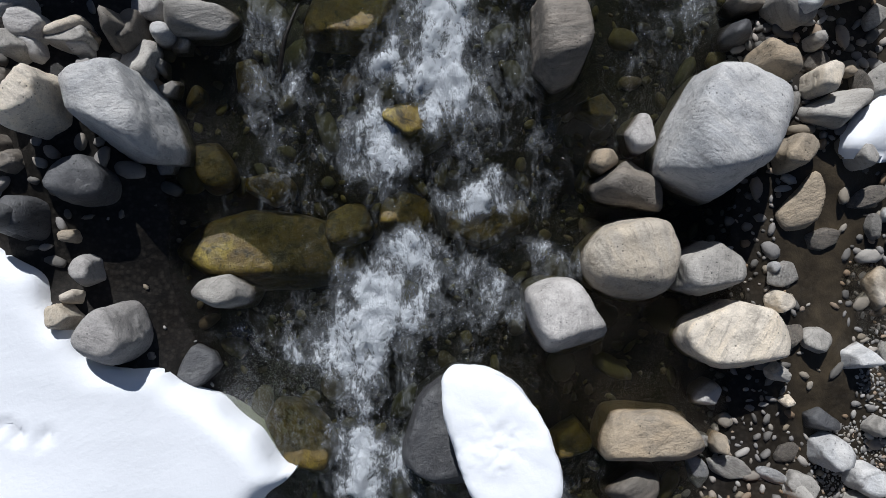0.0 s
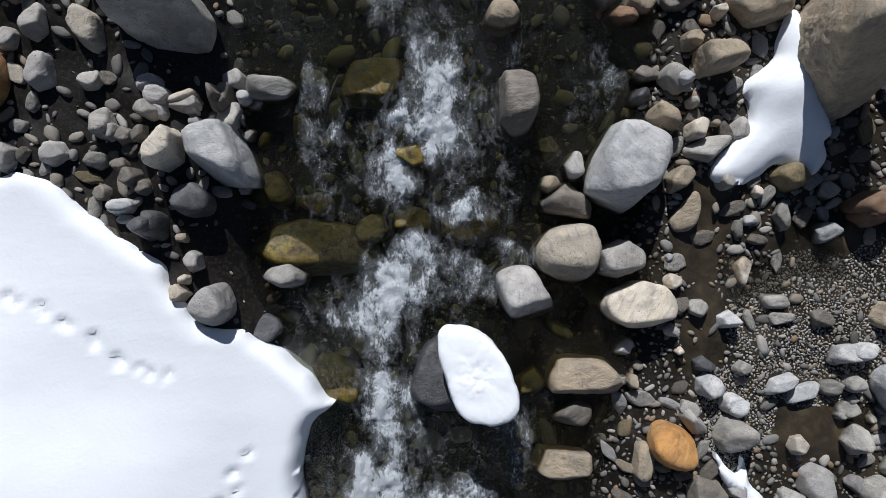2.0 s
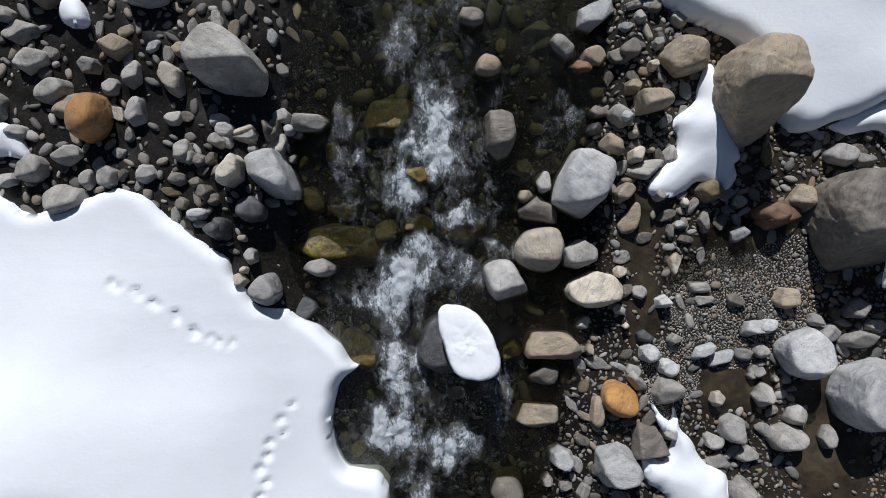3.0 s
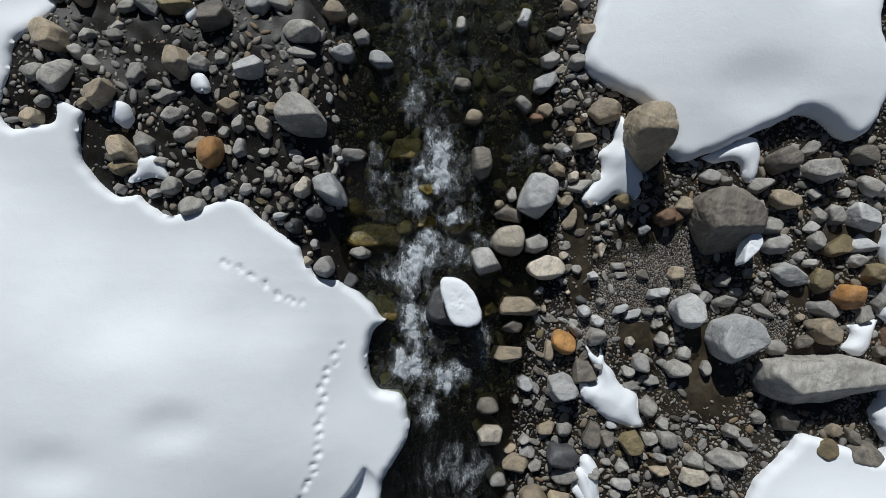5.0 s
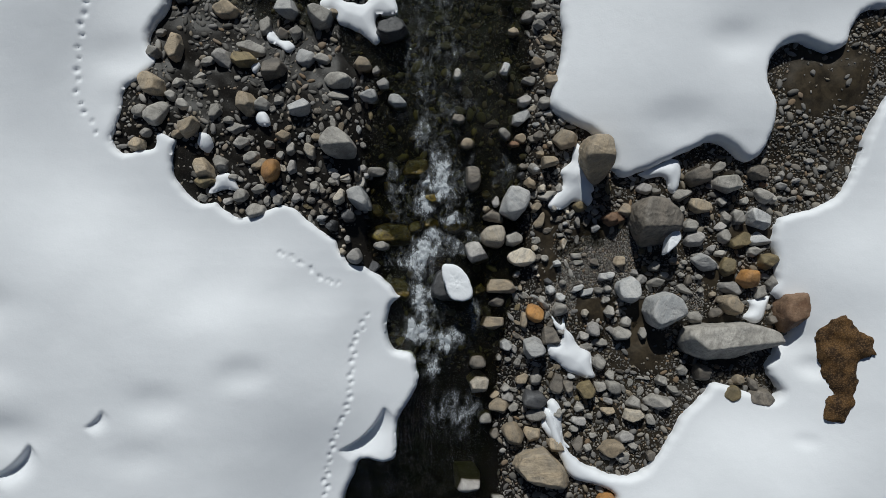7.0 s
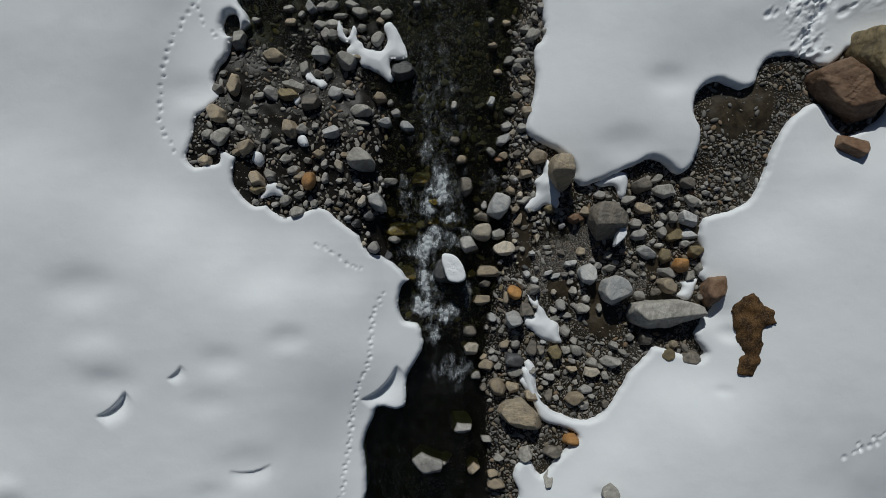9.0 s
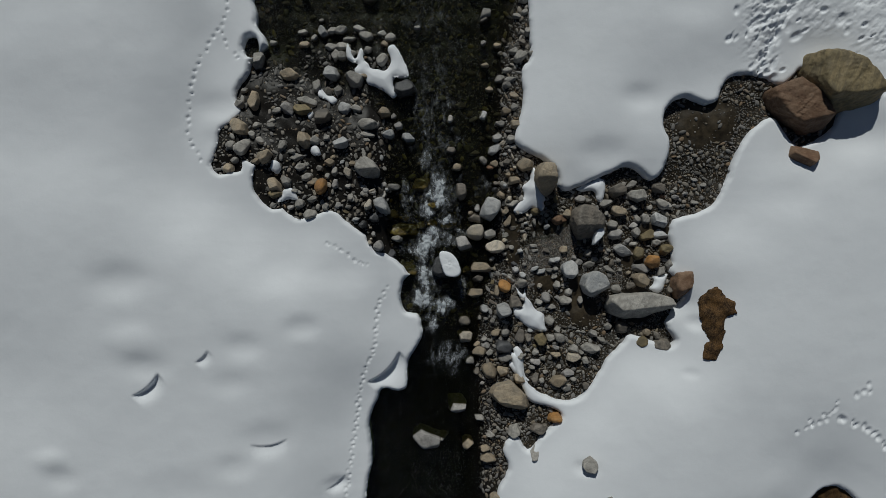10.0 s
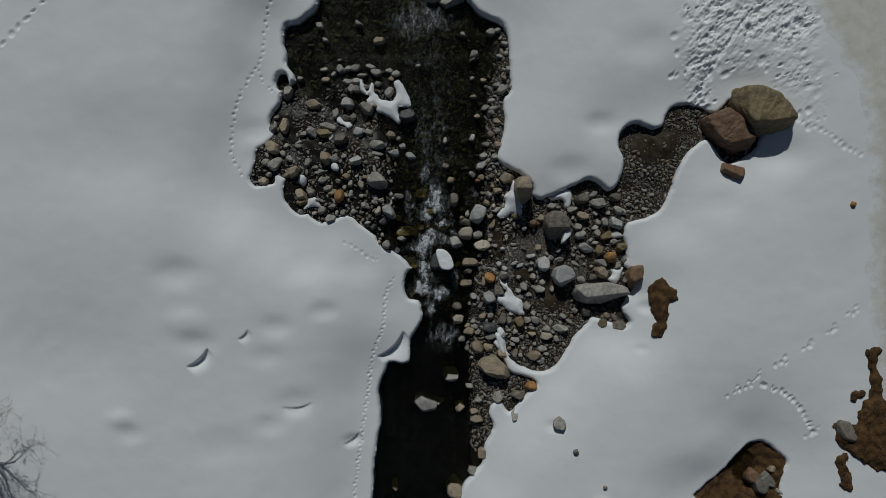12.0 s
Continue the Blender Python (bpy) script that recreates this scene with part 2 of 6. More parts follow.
    nt.links.new(clear.outputs[0], wet.inputs[1])
    nt.links.new(gloss.outputs[0], wet.inputs[2])
    p.inputs["Base Color"].default_value = (0.78, 0.82, 0.86, 1)
    p.inputs["Roughness"].default_value = 0.5
    lump = relief(nt, amount, 0.8, 0.05)
    nt.links.new(lump, p.inputs["Normal"])
    both = nt.nodes.new("ShaderNodeMixShader")
    nt.links.new(foam, both.inputs[0])
    nt.links.new(wet.outputs[0], both.inputs[1])
    nt.links.new(p.outputs[0], both.inputs[2])
    nt.links.new(both.outputs[0], out.inputs["Surface"])
    return m


WATER = water_material()


# ---- smooth random fields ----
_DIRS = np.random.default_rng(3).normal(size=(512, 3))
_DIRS /= np.linalg.norm(_DIRS, axis=1)[:, None]


def perlin(p, seed=0):
    """Gradient noise at the points p (n, 3), between about -1 and 1."""
    p = np.asarray(p, float)
    i = np.floor(p).astype(np.int64)
    f = p - i
    u = f * f * f * (f * (f * 6 - 15) + 10)
    out = np.zeros(len(p))
    for dx in (0, 1):
        for dy in (0, 1):
            for dz in (0, 1):
                h = (i[:, 0] + dx) * 73856093 ^ (i[:, 1] + dy) * 19349663 ^ (i[:, 2] + dz) * 83492791 ^ (seed * 2654435761)
                g = _DIRS[(h ^ (h >> 13) ^ (h >> 7)) & 511]
                dot = g[:, 0] * (f[:, 0] - dx) + g[:, 1] * (f[:, 1] - dy) + g[:, 2] * (f[:, 2] - dz)
                out += dot * (u[:, 0] if dx else 1 - u[:, 0]) * (u[:, 1] if dy else 1 - u[:, 1]) * (u[:, 2] if dz else 1 - u[:, 2])
    return out * 1.5


def cloudy(p, octaves=4, gain=0.5, seed=0):
    """Noise of several sizes added up."""
    p = np.asarray(p, float)
    return sum(gain ** k * perlin(p * 2.03 ** k, seed + k) for k in range(octaves))


def plan_noise(x, y, scale, octaves=4, gain=0.5, seed=0, stretch=1.0):
    x, y = np.broadcast_arrays(np.asarray(x, float), np.asarray(y, float))
    p = np.stack([x.ravel() * scale, y.ravel() * scale * stretch, np.full(x.size, 0.37)], 1)
    return cloudy(p, octaves, gain, seed).reshape(x.shape)


# ---- ground, water and snow ----
def level(x, y):
    """Height of the water: a stream that steps down southwards, with side trickles rising to the east."""
    run = np.interp(y, (-14, -4, -3, -1.6, -0.6, 0.3, 0.8, 1.6, 2.2, 5, 10, 40), (-0.42, -0.34, -0.28, -0.18, -0.08, -0.02, 0.06, 0.12, 0.22, 0.3, 0.42, 1.2))
    return run + 0.045 * np.clip(np.asarray(x) - 2.2, 0, 14)


def waves(x, y, s=1.0):
    """A smooth uneven field between about -1 and 1."""
    x, y = np.asarray(x) * s, np.asarray(y) * s
    return (np.sin(1.31 * x + 0.7 * np.sin(0.93 * y + 1.1)) + np.sin(1.17 * y + 0.9 * np.sin(1.07 * x + 2.3)) + np.sin(0.83 * (x + y) + 1.7) * 0.7) / 2.7


def bed(x, y, fine=1.0):
    """Height of the stony ground."""
    x, y = np.asarray(x, float), np.asarray(y, float)
    mid = np.interp(y, (-40, -14, -9, -6, -4.5, -3, -1.5, 0, 2, 3, 5, 8, 12, 40), (-1.4, -1.2, -0.9, -0.6, -0.1, 0.25, 0.2, 0.0, 0.0, 0.3, 0.35, 0.3, 0.3, 0.5))
    half = np.interp(y, (-14, -9, -6, -4.5, -3, -1.5, 0, 2, 3, 5, 8, 12), (2.0, 2.0, 1.7, 1.2, 1.05, 1.5, 1.75, 1.8, 1.6, 1.6, 2.2, 2.6))
    off = np.abs(x - mid) / half
    out = np.clip((off - 0.75) / 0.6, 0, 1)
    out = out * out * (3 - 2 * out)
    side = np.where(x > mid, 0.10 + 0.012 * np.clip(x - 3, 0, 20), -0.045 + 0.03 * np.clip(-x - 4, 0, 6))
    deep = np.interp(y, (-40, -5, -4, -3.2, -2.4, 40), (0.75, 0.75, 0.6, 0.34, 0.24, 0.24))
    h = level(x, y) - deep + out * (deep + side)
    far = np.clip((-x - np.interp(y, (-1, 0, 3), (1.3, 1.6, 1.7))) / 0.9, 0, 1)
    north = np.clip((y - 3) / 3, 0, 1)
    h = h + 0.36 * far * far * (3 - 2 * far) * (1 - north * north * (3 - 2 * north)) * np.clip((y + 2.6) / 1.2, 0, 1)
    h = h + fine * (0.06 * waves(x, y, 2.1) * out + 0.05 * waves(x + 3, y, 4.7) + 0.02 * waves(x, y + 5, 11))
    for px, py, r, d in ((3.3, 0.15, 0.9, 0.14), (4.7, -1.9, 0.9, 0.14), (6.2, -2.9, 0.8, 0.12), (9.0, 2.2, 1.0, 0.12), (7.0, 0.5, 0.7, 0.08), (-5.2, 9.0, 2.0, 0.2), (-6.0, 6.4, 0.9, 0.18), (-2.6, 8.6, 1.2, 0.12), (-3.4, 5.2, 0.7, 0.1), (-6.2, 3.6, 0.6, 0.1), (-2.0, 4.2, 0.8, 0.1), (13.1, -9.9, 0.9, 0.5)):
        h = h - d * np.exp(-((x - px) ** 2 + (y - py) ** 2) / r ** 2)
    return h



def axis(lo, hi, step, far=700.0):
    """Grid lines: even between lo and hi, then ever wider out to far."""
    mid = np.arange(lo, hi + step / 2, step)
    grow, s = [], step
    while sum(grow) < far:
        s *= 1.35
        grow.append(s)
    out = np.cumsum(grow)
    return np.concatenate([lo - out[::-1], mid, hi + out])


def sheet(name, xs, ys, height, keep, material, fields=(), lip=None):
    """One mesh over a grid, with the cells where keep is true at any corner."""
    gx, gy = np.meshgrid(xs, ys)
    if lip is not None:
        d, e = lip(gx, gy), 0.02
        near = (d < 0.03) & (d > -0.3)
        px, py, pd = gx[near], gy[near], d[near]
        sx, sy = lip(px + e, py) - lip(px - e, py), lip(px, py + e) - lip(px, py - e)
        n = np.hypot(sx, sy) + 1e-9
        go = np.where(pd > -0.03, -pd, 0.015 - pd) / np.clip(n / (2 * e), 0.7, 1.6)
        gx, gy = gx.copy(), gy.copy()
        gx[near] += go * sx / n
        gy[near] += go * sy / n
        gz, ok = height(gx, gy), d > -0.03
        gz[d <= -0.03] = bed(gx[d <= -0.03], gy[d <= -0.03]) - 0.2
    else:
        gz, ok = height(gx, gy), keep(gx, gy)
    cell = ok[:-1, :-1] | ok[1:, :-1] | ok[:-1, 1:] | ok[1:, 1:]
    j, i = np.nonzero(cell)
    n = len(xs)
    quads = np.stack([j * n + i, j * n + i + 1, (j + 1) * n + i + 1, (j + 1) * n + i], 1)
    used, inv = np.unique(quads, return_inverse=True)
    co = np.stack([gx.ravel(), gy.ravel(), gz.ravel()], 1)[used]
    me = bpy.data.meshes.new(name)
    me.vertices.add(len(co))
    me.vertices.foreach_set("co", co.astype(np.float32).ravel())
    me.loops.add(quads.size)
    me.loops.foreach_set("vertex_index", inv.ravel().astype(np.int32))
    me.polygons.add(len(quads))
    me.polygons.foreach_set("loop_start", np.arange(0, quads.size, 4, dtype=np.int32))
    me.polygons.foreach_set("use_smooth", np.ones(len(quads), bool))
    me.update(calc_edges=True)
    for key, fn in fields:
        at = me.attributes.new(key, "FLOAT", "POINT")
        at.data.foreach_set("value", fn(co[:, 0], co[:, 1]).astype(np.float32))
    me.materials.append(material)
    return new(name, me)


LEFT_NORTH = [(-4.73, 11.1), (-4.87, 9.64), (-5.25, 9.1), (-5.81, 8.7), (-6.26, 8.6), (-6.31, 7.92), (-6.19, 7.37), (-6.24, 7.04), (-6.01, 6.74), (-5.89, 6.38), (-6.15, 6.1), (-6.43, 5.79), (-6.5, 5.39), (-6.81, 4.92), (-6.91, 4.59), (-6.76, 4.02), (-7.1, 3.64), (-7.42, 3.41), (-7.53, 2.88), (-7.65, 2.44), (-7.74, 2.18), (-7.49, 1.96), (-7.17, 2.06), (-6.85, 2.1), (-6.79, 2.34), (-6.66, 2.44), (-6.42, 2.34), (-6.25, 2.21), (-6.34, 1.8), (-6.29, 1.42), (-6.15, 1.15), (-5.91, 0.91), (-5.65, 0.79), (-5.41, 0.85), (-5.26, 0.7), (-5.05, 0.52), (-4.75, 0.44)]
LEFT_SOUTH = [(-4.27, 0.6), (-4.0, 0.72), (-3.85, 0.78), (-3.64, 0.72), (-3.46, 0.6), (-3.34, 0.51), (-3.25, 0.4), (-3.1, 0.31), (-2.93, 0.16), (-2.78, 0.07), (-2.63, -0.02), (-2.51, -0.14), (-2.4, -0.39), (-2.29, -0.49), (-2.22, -0.63), (-2.05, -0.7), (-1.84, -0.74), (-1.71, -0.84), (-1.53, -0.94), (-1.4, -1.08), (-1.22, -1.22), (-1.05, -1.43), (-0.88, -1.5), (-0.94, -1.59), (-1.05, -1.69), (-1.19, -1.81), (-1.26, -2.05), (-1.32, -2.32), (-1.3, -2.53), (-1.19, -2.77), (-1.06, -2.84), (-0.78, -2.91), (-0.61, -3.1), (-0.57, -3.26), (-0.52, -3.59), (-0.61, -3.93), (-0.77, -4.21), (-0.89, -4.38), (-1.06, -4.79), (-1.09, -5.58), (-1.51, -5.77), (-2.0, -5.7), (-2.13, -6.04), (-2.36, -6.49), (-2.43, -6.98), (-2.36, -7.43), (-2.34, -8.34), (-2.49, -8.94), (-2.64, -10.41)]
EAST_NORTH = [(0.43, 11.14), (1.56, 9.39), (2.13, 9.01), (2.7, 8.72), (2.96, 8.25), (3.05, 7.11), (3.1, 5.93), (2.82, 5.5), (2.86, 4.46), (2.7, 3.67), (2.55, 3.08), (2.93, 2.7), (3.46, 2.46), (3.98, 1.99), (4.07, 1.52), (4.38, 1.33), (4.74, 1.47), (5.49, 1.8), (5.78, 1.92), (6.35, 2.18), (6.82, 1.99), (7.2, 1.68), (7.48, 1.89), (7.72, 2.48), (7.79, 2.98), (7.56, 3.5), (7.56, 3.91), (7.91, 4.36), (8.39, 4.45), (8.95, 4.24), (9.36, 4.38), (9.57, 4.95), (9.95, 5.18), (10.52, 5.21), (11.09, 5.06), (11.37, 4.87), (11.7, 4.99), (12.27, 5.44), (13.45, 4.97)]
EAST_SOUTH = [(13.22, 3.5), (12.27, 2.84), (11.8, 2.98), (11.25, 3.74), (10.75, 3.55), (10.28, 3.07), (9.93, 2.36), (9.69, 1.53), (9.31, 0.85), (8.72, 0.56), (8.05, 0.35), (7.91, -0.15), (7.98, -0.53), (8.05, -1.07), (7.96, -1.43), (8.48, -2.14), (7.89, -3.21), (8.19, -3.8), (7.89, -4.08), (7.41, -3.85), (6.7, -3.63), (6.42, -3.97), (5.87, -4.51), (5.3, -5.46), (4.83, -5.93), (4.21, -5.98), (3.45, -5.7), (3.03, -5.22), (2.74, -4.46), (2.5, -4.32), (2.65, -4.94), (2.98, -5.65), (3.21, -6.03), (3.97, -6.27), (4.28, -6.55), (3.93, -6.93), (3.55, -7.31), (3.14, -7.79), (2.67, -7.26), (2.26, -7.74), (2.43, -8.45), (2.07, -9.26), (1.96, -9.97), (1.36, -10.68), (1.01, -11.39), (0.65, -13.06)]
PATCH_A = [(2.69, -2.02), (2.92, -2.25), (2.99, -2.08), (3.08, -2.34), (3.22, -2.52), (3.35, -2.78), (3.67, -2.96), (3.7, -3.31), (3.77, -3.54), (3.58, -3.58), (3.31, -3.49), (3.05, -3.4), (2.87, -3.19), (2.64, -3.01), (2.61, -2.73), (2.87, -2.78), (2.96, -2.52), (2.78, -2.34)]
PATCH_B = [(2.6, -4.2), (2.78, -4.09), (2.92, -4.31), (2.97, -4.65), (3.03, -5.1), (3.17, -5.33), (2.92, -5.27), (2.64, -5.04), (2.47, -4.76), (2.64, -4.48)]
PATCH_C = [(3.25, 2.17), (3.35, 1.98), (3.44, 1.95), (3.51, 1.74), (3.58, 1.5), (3.62, 1.26), (3.69, 1.05), (3.61, 0.98), (3.64, 0.81), (3.55, 0.67), (3.4, 0.71), (3.2, 0.78), (3.06, 0.64), (2.85, 0.57), (2.64, 0.6), (2.57, 0.71), (2.71, 0.91), (2.88, 1.12), (2.92, 1.33), (2.88, 1.5), (3.02, 1.67), (3.14, 1.78), (3.18, 1.95)]
PATCH_D = [(-3.18, 6.51), (-3.06, 6.22), (-2.97, 5.96), (-2.87, 6.01), (-2.74, 6.3), (-2.66, 6.22), (-2.62, 5.9), (-2.48, 5.78), (-2.4, 5.61), (-2.13, 5.55), (-1.93, 5.48), (-1.79, 5.61), (-1.7, 5.87), (-1.82, 6.3), (-1.61, 6.43), (-1.47, 6.3), (-1.3, 6.01), (-1.12, 5.61), (-1.07, 5.35), (-1.23, 5.26), (-1.58, 5.26), (-1.61, 5.0), (-1.47, 4.74), (-1.58, 4.56), (-1.75, 4.65), (-1.96, 4.86), (-2.22, 5.0), (-2.48, 5.08), (-2.62, 5.35), (-2.83, 5.38), (-2.95, 5.55), (-2.83, 5.73), (-3.04, 5.83), (-3.21, 5.96), (-3.25, 6.3)]
PATCH_E = [(4.71, 1.43), (5.11, 1.61), (5.46, 1.78), (5.68, 1.73), (5.72, 1.43), (5.6, 1.0), (5.46, 1.0), (5.28, 1.35), (4.93, 1.31)]
PATCH_F = [(7.39, -1.61), (7.72, -1.58), (7.91, -1.53), (7.83, -1.86), (7.72, -2.11), (7.56, -2.16), (7.3, -2.05), (7.45, -1.81)]
PATCH_G = [(-5.43, 1.26), (-5.37, 1.38), (-5.11, 1.43), (-4.94, 1.26), (-4.9, 1.03), (-5.15, 1.08), (-5.46, 0.96), (-5.58, 0.99)]
EARTH_A = [(8.92, -2.23), (9.13, -2.07), (9.48, -2.04), (9.85, -2.39), (9.88, -2.81), (9.71, -3.04), (9.67, -3.51), (9.48, -3.79), (9.44, -4.25), (9.2, -4.44), (8.97, -4.3), (9.11, -3.86), (9.02, -3.23), (8.9, -2.69)]
EARTH_B = [(17.54, -4.86), (17.84, -4.67), (18.07, -4.95), (18.03, -5.6), (18.21, -6.53), (18.49, -7.23), (18.77, -8.86), (18.54, -9.79), (18.03, -9.74), (17.38, -9.44), (16.92, -9.09), (16.57, -8.86), (16.36, -8.39), (16.45, -7.74), (16.91, -7.93), (17.26, -7.81), (17.38, -7.11), (17.73, -6.53), (17.66, -5.6)]
EARTH_C = [(16.96, -6.65), (17.19, -6.53), (17.56, -6.58), (17.49, -6.86), (17.03, -6.9)]
EARTH_D = [(16.5, -9.28), (16.8, -9.23), (16.92, -9.67), (17.1, -10.07), (17.06, -10.6), (16.73, -10.44), (16.54, -9.9)]
PATCH_H = [(-5.72, 2.39), (-5.5, 2.3), (-5.46, 2.04), (-5.6, 1.92), (-5.78, 2.13)]
PATCH_K = [(-4.41, 4.23), (-4.32, 4.0), (-4.45, 3.79), (-4.55, 4.0)]
PATCH_I = [(-4.32, 2.92), (-4.15, 2.83), (-4.1, 2.57), (-4.32, 2.53), (-4.45, 2.74)]
PATCH_J = [(-4.15, 4.92), (-4.06, 4.84), (-3.89, 4.66), (-3.68, 4.63), (-3.57, 4.49), (-3.71, 4.35), (-3.92, 4.49), (-4.15, 4.58), (-4.22, 4.75)]
HOLE_A = [(10.88, -11.17), (12.06, -10.13), (12.41, -9.71), (13.12, -9.0), (13.64, -8.84), (14.11, -9.1), (14.69, -9.66), (14.53, -10.13), (14.41, -10.84), (14.25, -11.54), (13.12, -12.25), (11.71, -12.02)]
HOLE_B = [(10.57, -11.48), (11.89, -10.04), (13.08, -8.85), (13.84, -8.61), (14.51, -8.97), (15.23, -9.68), (15.11, -10.52), (14.99, -11.24), (14.75, -12.19), (13.32, -12.91), (11.41, -12.67)]


def smooth_line(points, n=4):
    """The points joined by a smooth curve (Catmull-Rom)."""
    p = np.array(points, float)
    p = np.vstack([2 * p[0] - p[1], p, 2 * p[-1] - p[-2]])
    out = []
    for k in range(1, len(p) - 2):
        for s in np.arange(n) / n:
            out.append(0.5 * (2 * p[k] + (p[k + 1] - p[k - 1]) * s + (2 * p[k - 1] - 5 * p[k] + 4 * p[k + 1] - p[k + 2]) * s * s + (3 * p[k] - p[k - 1] - 3 * p[k + 1] + p[k + 2]) * s ** 3))
    out.append(p[-2])
    return np.array(out)


def inside(line, x, y, reach=6.0):
    """Distance to the closed line: positive inside, negative outside."""
    x, y = np.asarray(x, float), np.asarray(y, float)
    best, odd = np.full(x.shape, 1e9), np.zeros(x.shape, bool)
    for (ax, ay), (bx, by) in zip(line, np.roll(line, -1, 0)):
        dx, dy = bx - ax, by - ay
        k = np.clip(((x - ax) * dx + (y - ay) * dy) / max(dx * dx + dy * dy, 1e-12), 0, 1)
        best = np.minimum(best, (x - ax - k * dx) ** 2 + (y - ay - k * dy) ** 2)
        if ay != by:
            odd ^= ((ay > y) != (by > y)) & (x < dx * (y - ay) / dy + ax)
    return np.where(odd, 1, -1) * np.sqrt(best)


LEFT_LINE = np.vstack([[(-9, 700), (-6.5, 40)], smooth_line(LEFT_NORTH + LEFT_SOUTH, 3), [(-3.6, -30), (-5, -700), (-700, -700), (-700, 700)]])
EAST_LINE = np.vstack([[(4, 700), (2.5, 40)], smooth_line(EAST_NORTH + EAST_SOUTH, 3), [(0.5, -30), (2, -700), (700, -700), (700, 700)]])
PATCHES = [smooth_line(p + p[:1]) for p in (PATCH_A, PATCH_B, PATCH_C, PATCH_D, PATCH_E, PATCH_F, PATCH_G, PATCH_H, PATCH_I, PATCH_J, PATCH_K)]

# places melted right through the banks
t = np.arange(12) * 6.2832 / 12
HOLES = [np.stack([x + rx * np.cos(t), y + ry * np.sin(t)], 1) for x, y, rx, ry in ((-6.48, 6.31, 0.2, 0.3),)] + [smooth_line(HOLE_A + HOLE_A[:1])]


def within(line, x, y):
    """Distance in from the edge of a bank, its holes cut out."""
    d = inside(line, x, y)
    for hole in HOLES:
        d = np.minimum(d, -inside(hole, x, y))
    return d


PITS = {"left": [], "east": []}


def trail(bank, spacing, size, depth, *way):
    """Prints in the snow along a way of x, y pairs."""
    line = smooth_line(way, 12)
    run = np.concatenate([[0], np.cumsum(np.hypot(*np.diff(line, axis=0).T))])
    for k, s in enumerate(np.arange(0, run[-1], spacing)):
        x, y = np.interp(s, run, line[:, 0]), np.interp(s, run, line[:, 1])
        PITS[bank].append((x + random.uniform(-0.03, 0.03) + 0.03 * (-1) ** k, y + random.uniform(-0.03, 0.03), size * random.uniform(0.85, 1.2), depth))


trail("left", 0.17, 0.056, 0.05, (-1.88, -1.99), (-1.95, -2.26), (-2.05, -2.43), (-2.13, -2.6), (-2.17, -2.86), (-2.29, -4.03), (-2.57, -4.79), (-2.79, -5.58), (-2.93, -6.64), (-3.08, -7.71), (-3.29, -9.26), (-3.43, -10.44), (-3.58, -11.63))
trail("left", 0.13, 0.052, 0.045, (-3.9, -0.48), (-3.64, -0.55), (-3.34, -0.73), (-3.1, -0.92), (-2.9, -1.05), (-2.7, -1.17), (-2.45, -1.24))
trail("left", 0.26, 0.06, 0.05, (-6.82, 10.03), (-7.12, 8.28), (-7.33, 7.12), (-7.80, 6.30), (-8.22, 5.37), (-8.43, 4.20), (-8.46, 3.03), (-7.95, 2.24))
trail("left", 0.26, 0.06, 0.05, (-7.38, 6.95), (-7.29, 6.30), (-6.73, 5.76))
trail("left", 0.45, 0.13, 0.06, (-15.00, 9.69), (-15.82, 8.93), (-16.75, 8.06), (-17.58, 7.01), (-18.04, 6.08))
for gx, gy in ((12.32, -6.67), (13.13, -6.04), (14.14, -5.43), (15.23, -4.73), (16.19, -4.03), (17.05, -3.33), (12.83, -6.44), (15.58, -8.42)):
    for dx, dy in ((-0.26, -0.1), (-0.05, -0.02), (0.14, 0.05), (0.12, 0.24)):
        PITS["east"].append((gx + dx + random.uniform(-0.06, 0.06), gy + dy + random.uniform(-0.06, 0.06), random.uniform(0.07, 0.11), 0.05))
trail("east", 0.22, 0.1, 0.07, (13.37, -6.32), (14.30, -6.67), (15.00, -7.30), (15.58, -8.31))
trail("east", 0.24, 0.09, 0.05, (14.70, 4.55), (15.64, 4.08), (16.57, 3.38), (17.28, 3.02))
TRODDEN = [(11.19, 8.65, 0.9, 0.8, 90), (12.83, 8.41, 1.0, 0.7, 110), (10.68, 7.01, 0.5, 0.9, 90), (10.96, 5.61, 0.3, 0.5, 40),
           (14.35, 8.29, 0.8, 0.9, 80), (14.70, 6.30, 0.9, 0.6, 45), (12.36, 7.01, 1.0, 0.4, 45), (15.29, 5.02, 0.4, 0.5, 22), (12.36, 10.05, 1.6, 0.6, 60)]
for cx, cy, sx, sy, count in TRODDEN:
    for _ in range(int(0.35 * count)):
        PITS["east"].append((cx + random.gauss(0, sx * 0.75), cy + random.gauss(0, sy * 0.75), random.uniform(0.06, 0.15) if random.random() < 0.85 else 0.2, random.uniform(0.025, 0.085)))
for k in range(7):
    # furrows trodden side by side up to the road
    ox = random.uniform(-0.9, 1.3)
    trail("east", random.uniform(0.13, 0.22), random.uniform(0.07, 0.11), random.uniform(0.03, 0.06), (10.73, 5.14), (10.96, 6.07), (12.35 - 0.9 + ox, 8.5 + 0.3 * ox), (13.4 - 0.9 + 1.5 * ox, 10.4), (14.4 - 0.9 + 1.6 * ox, 12.0))

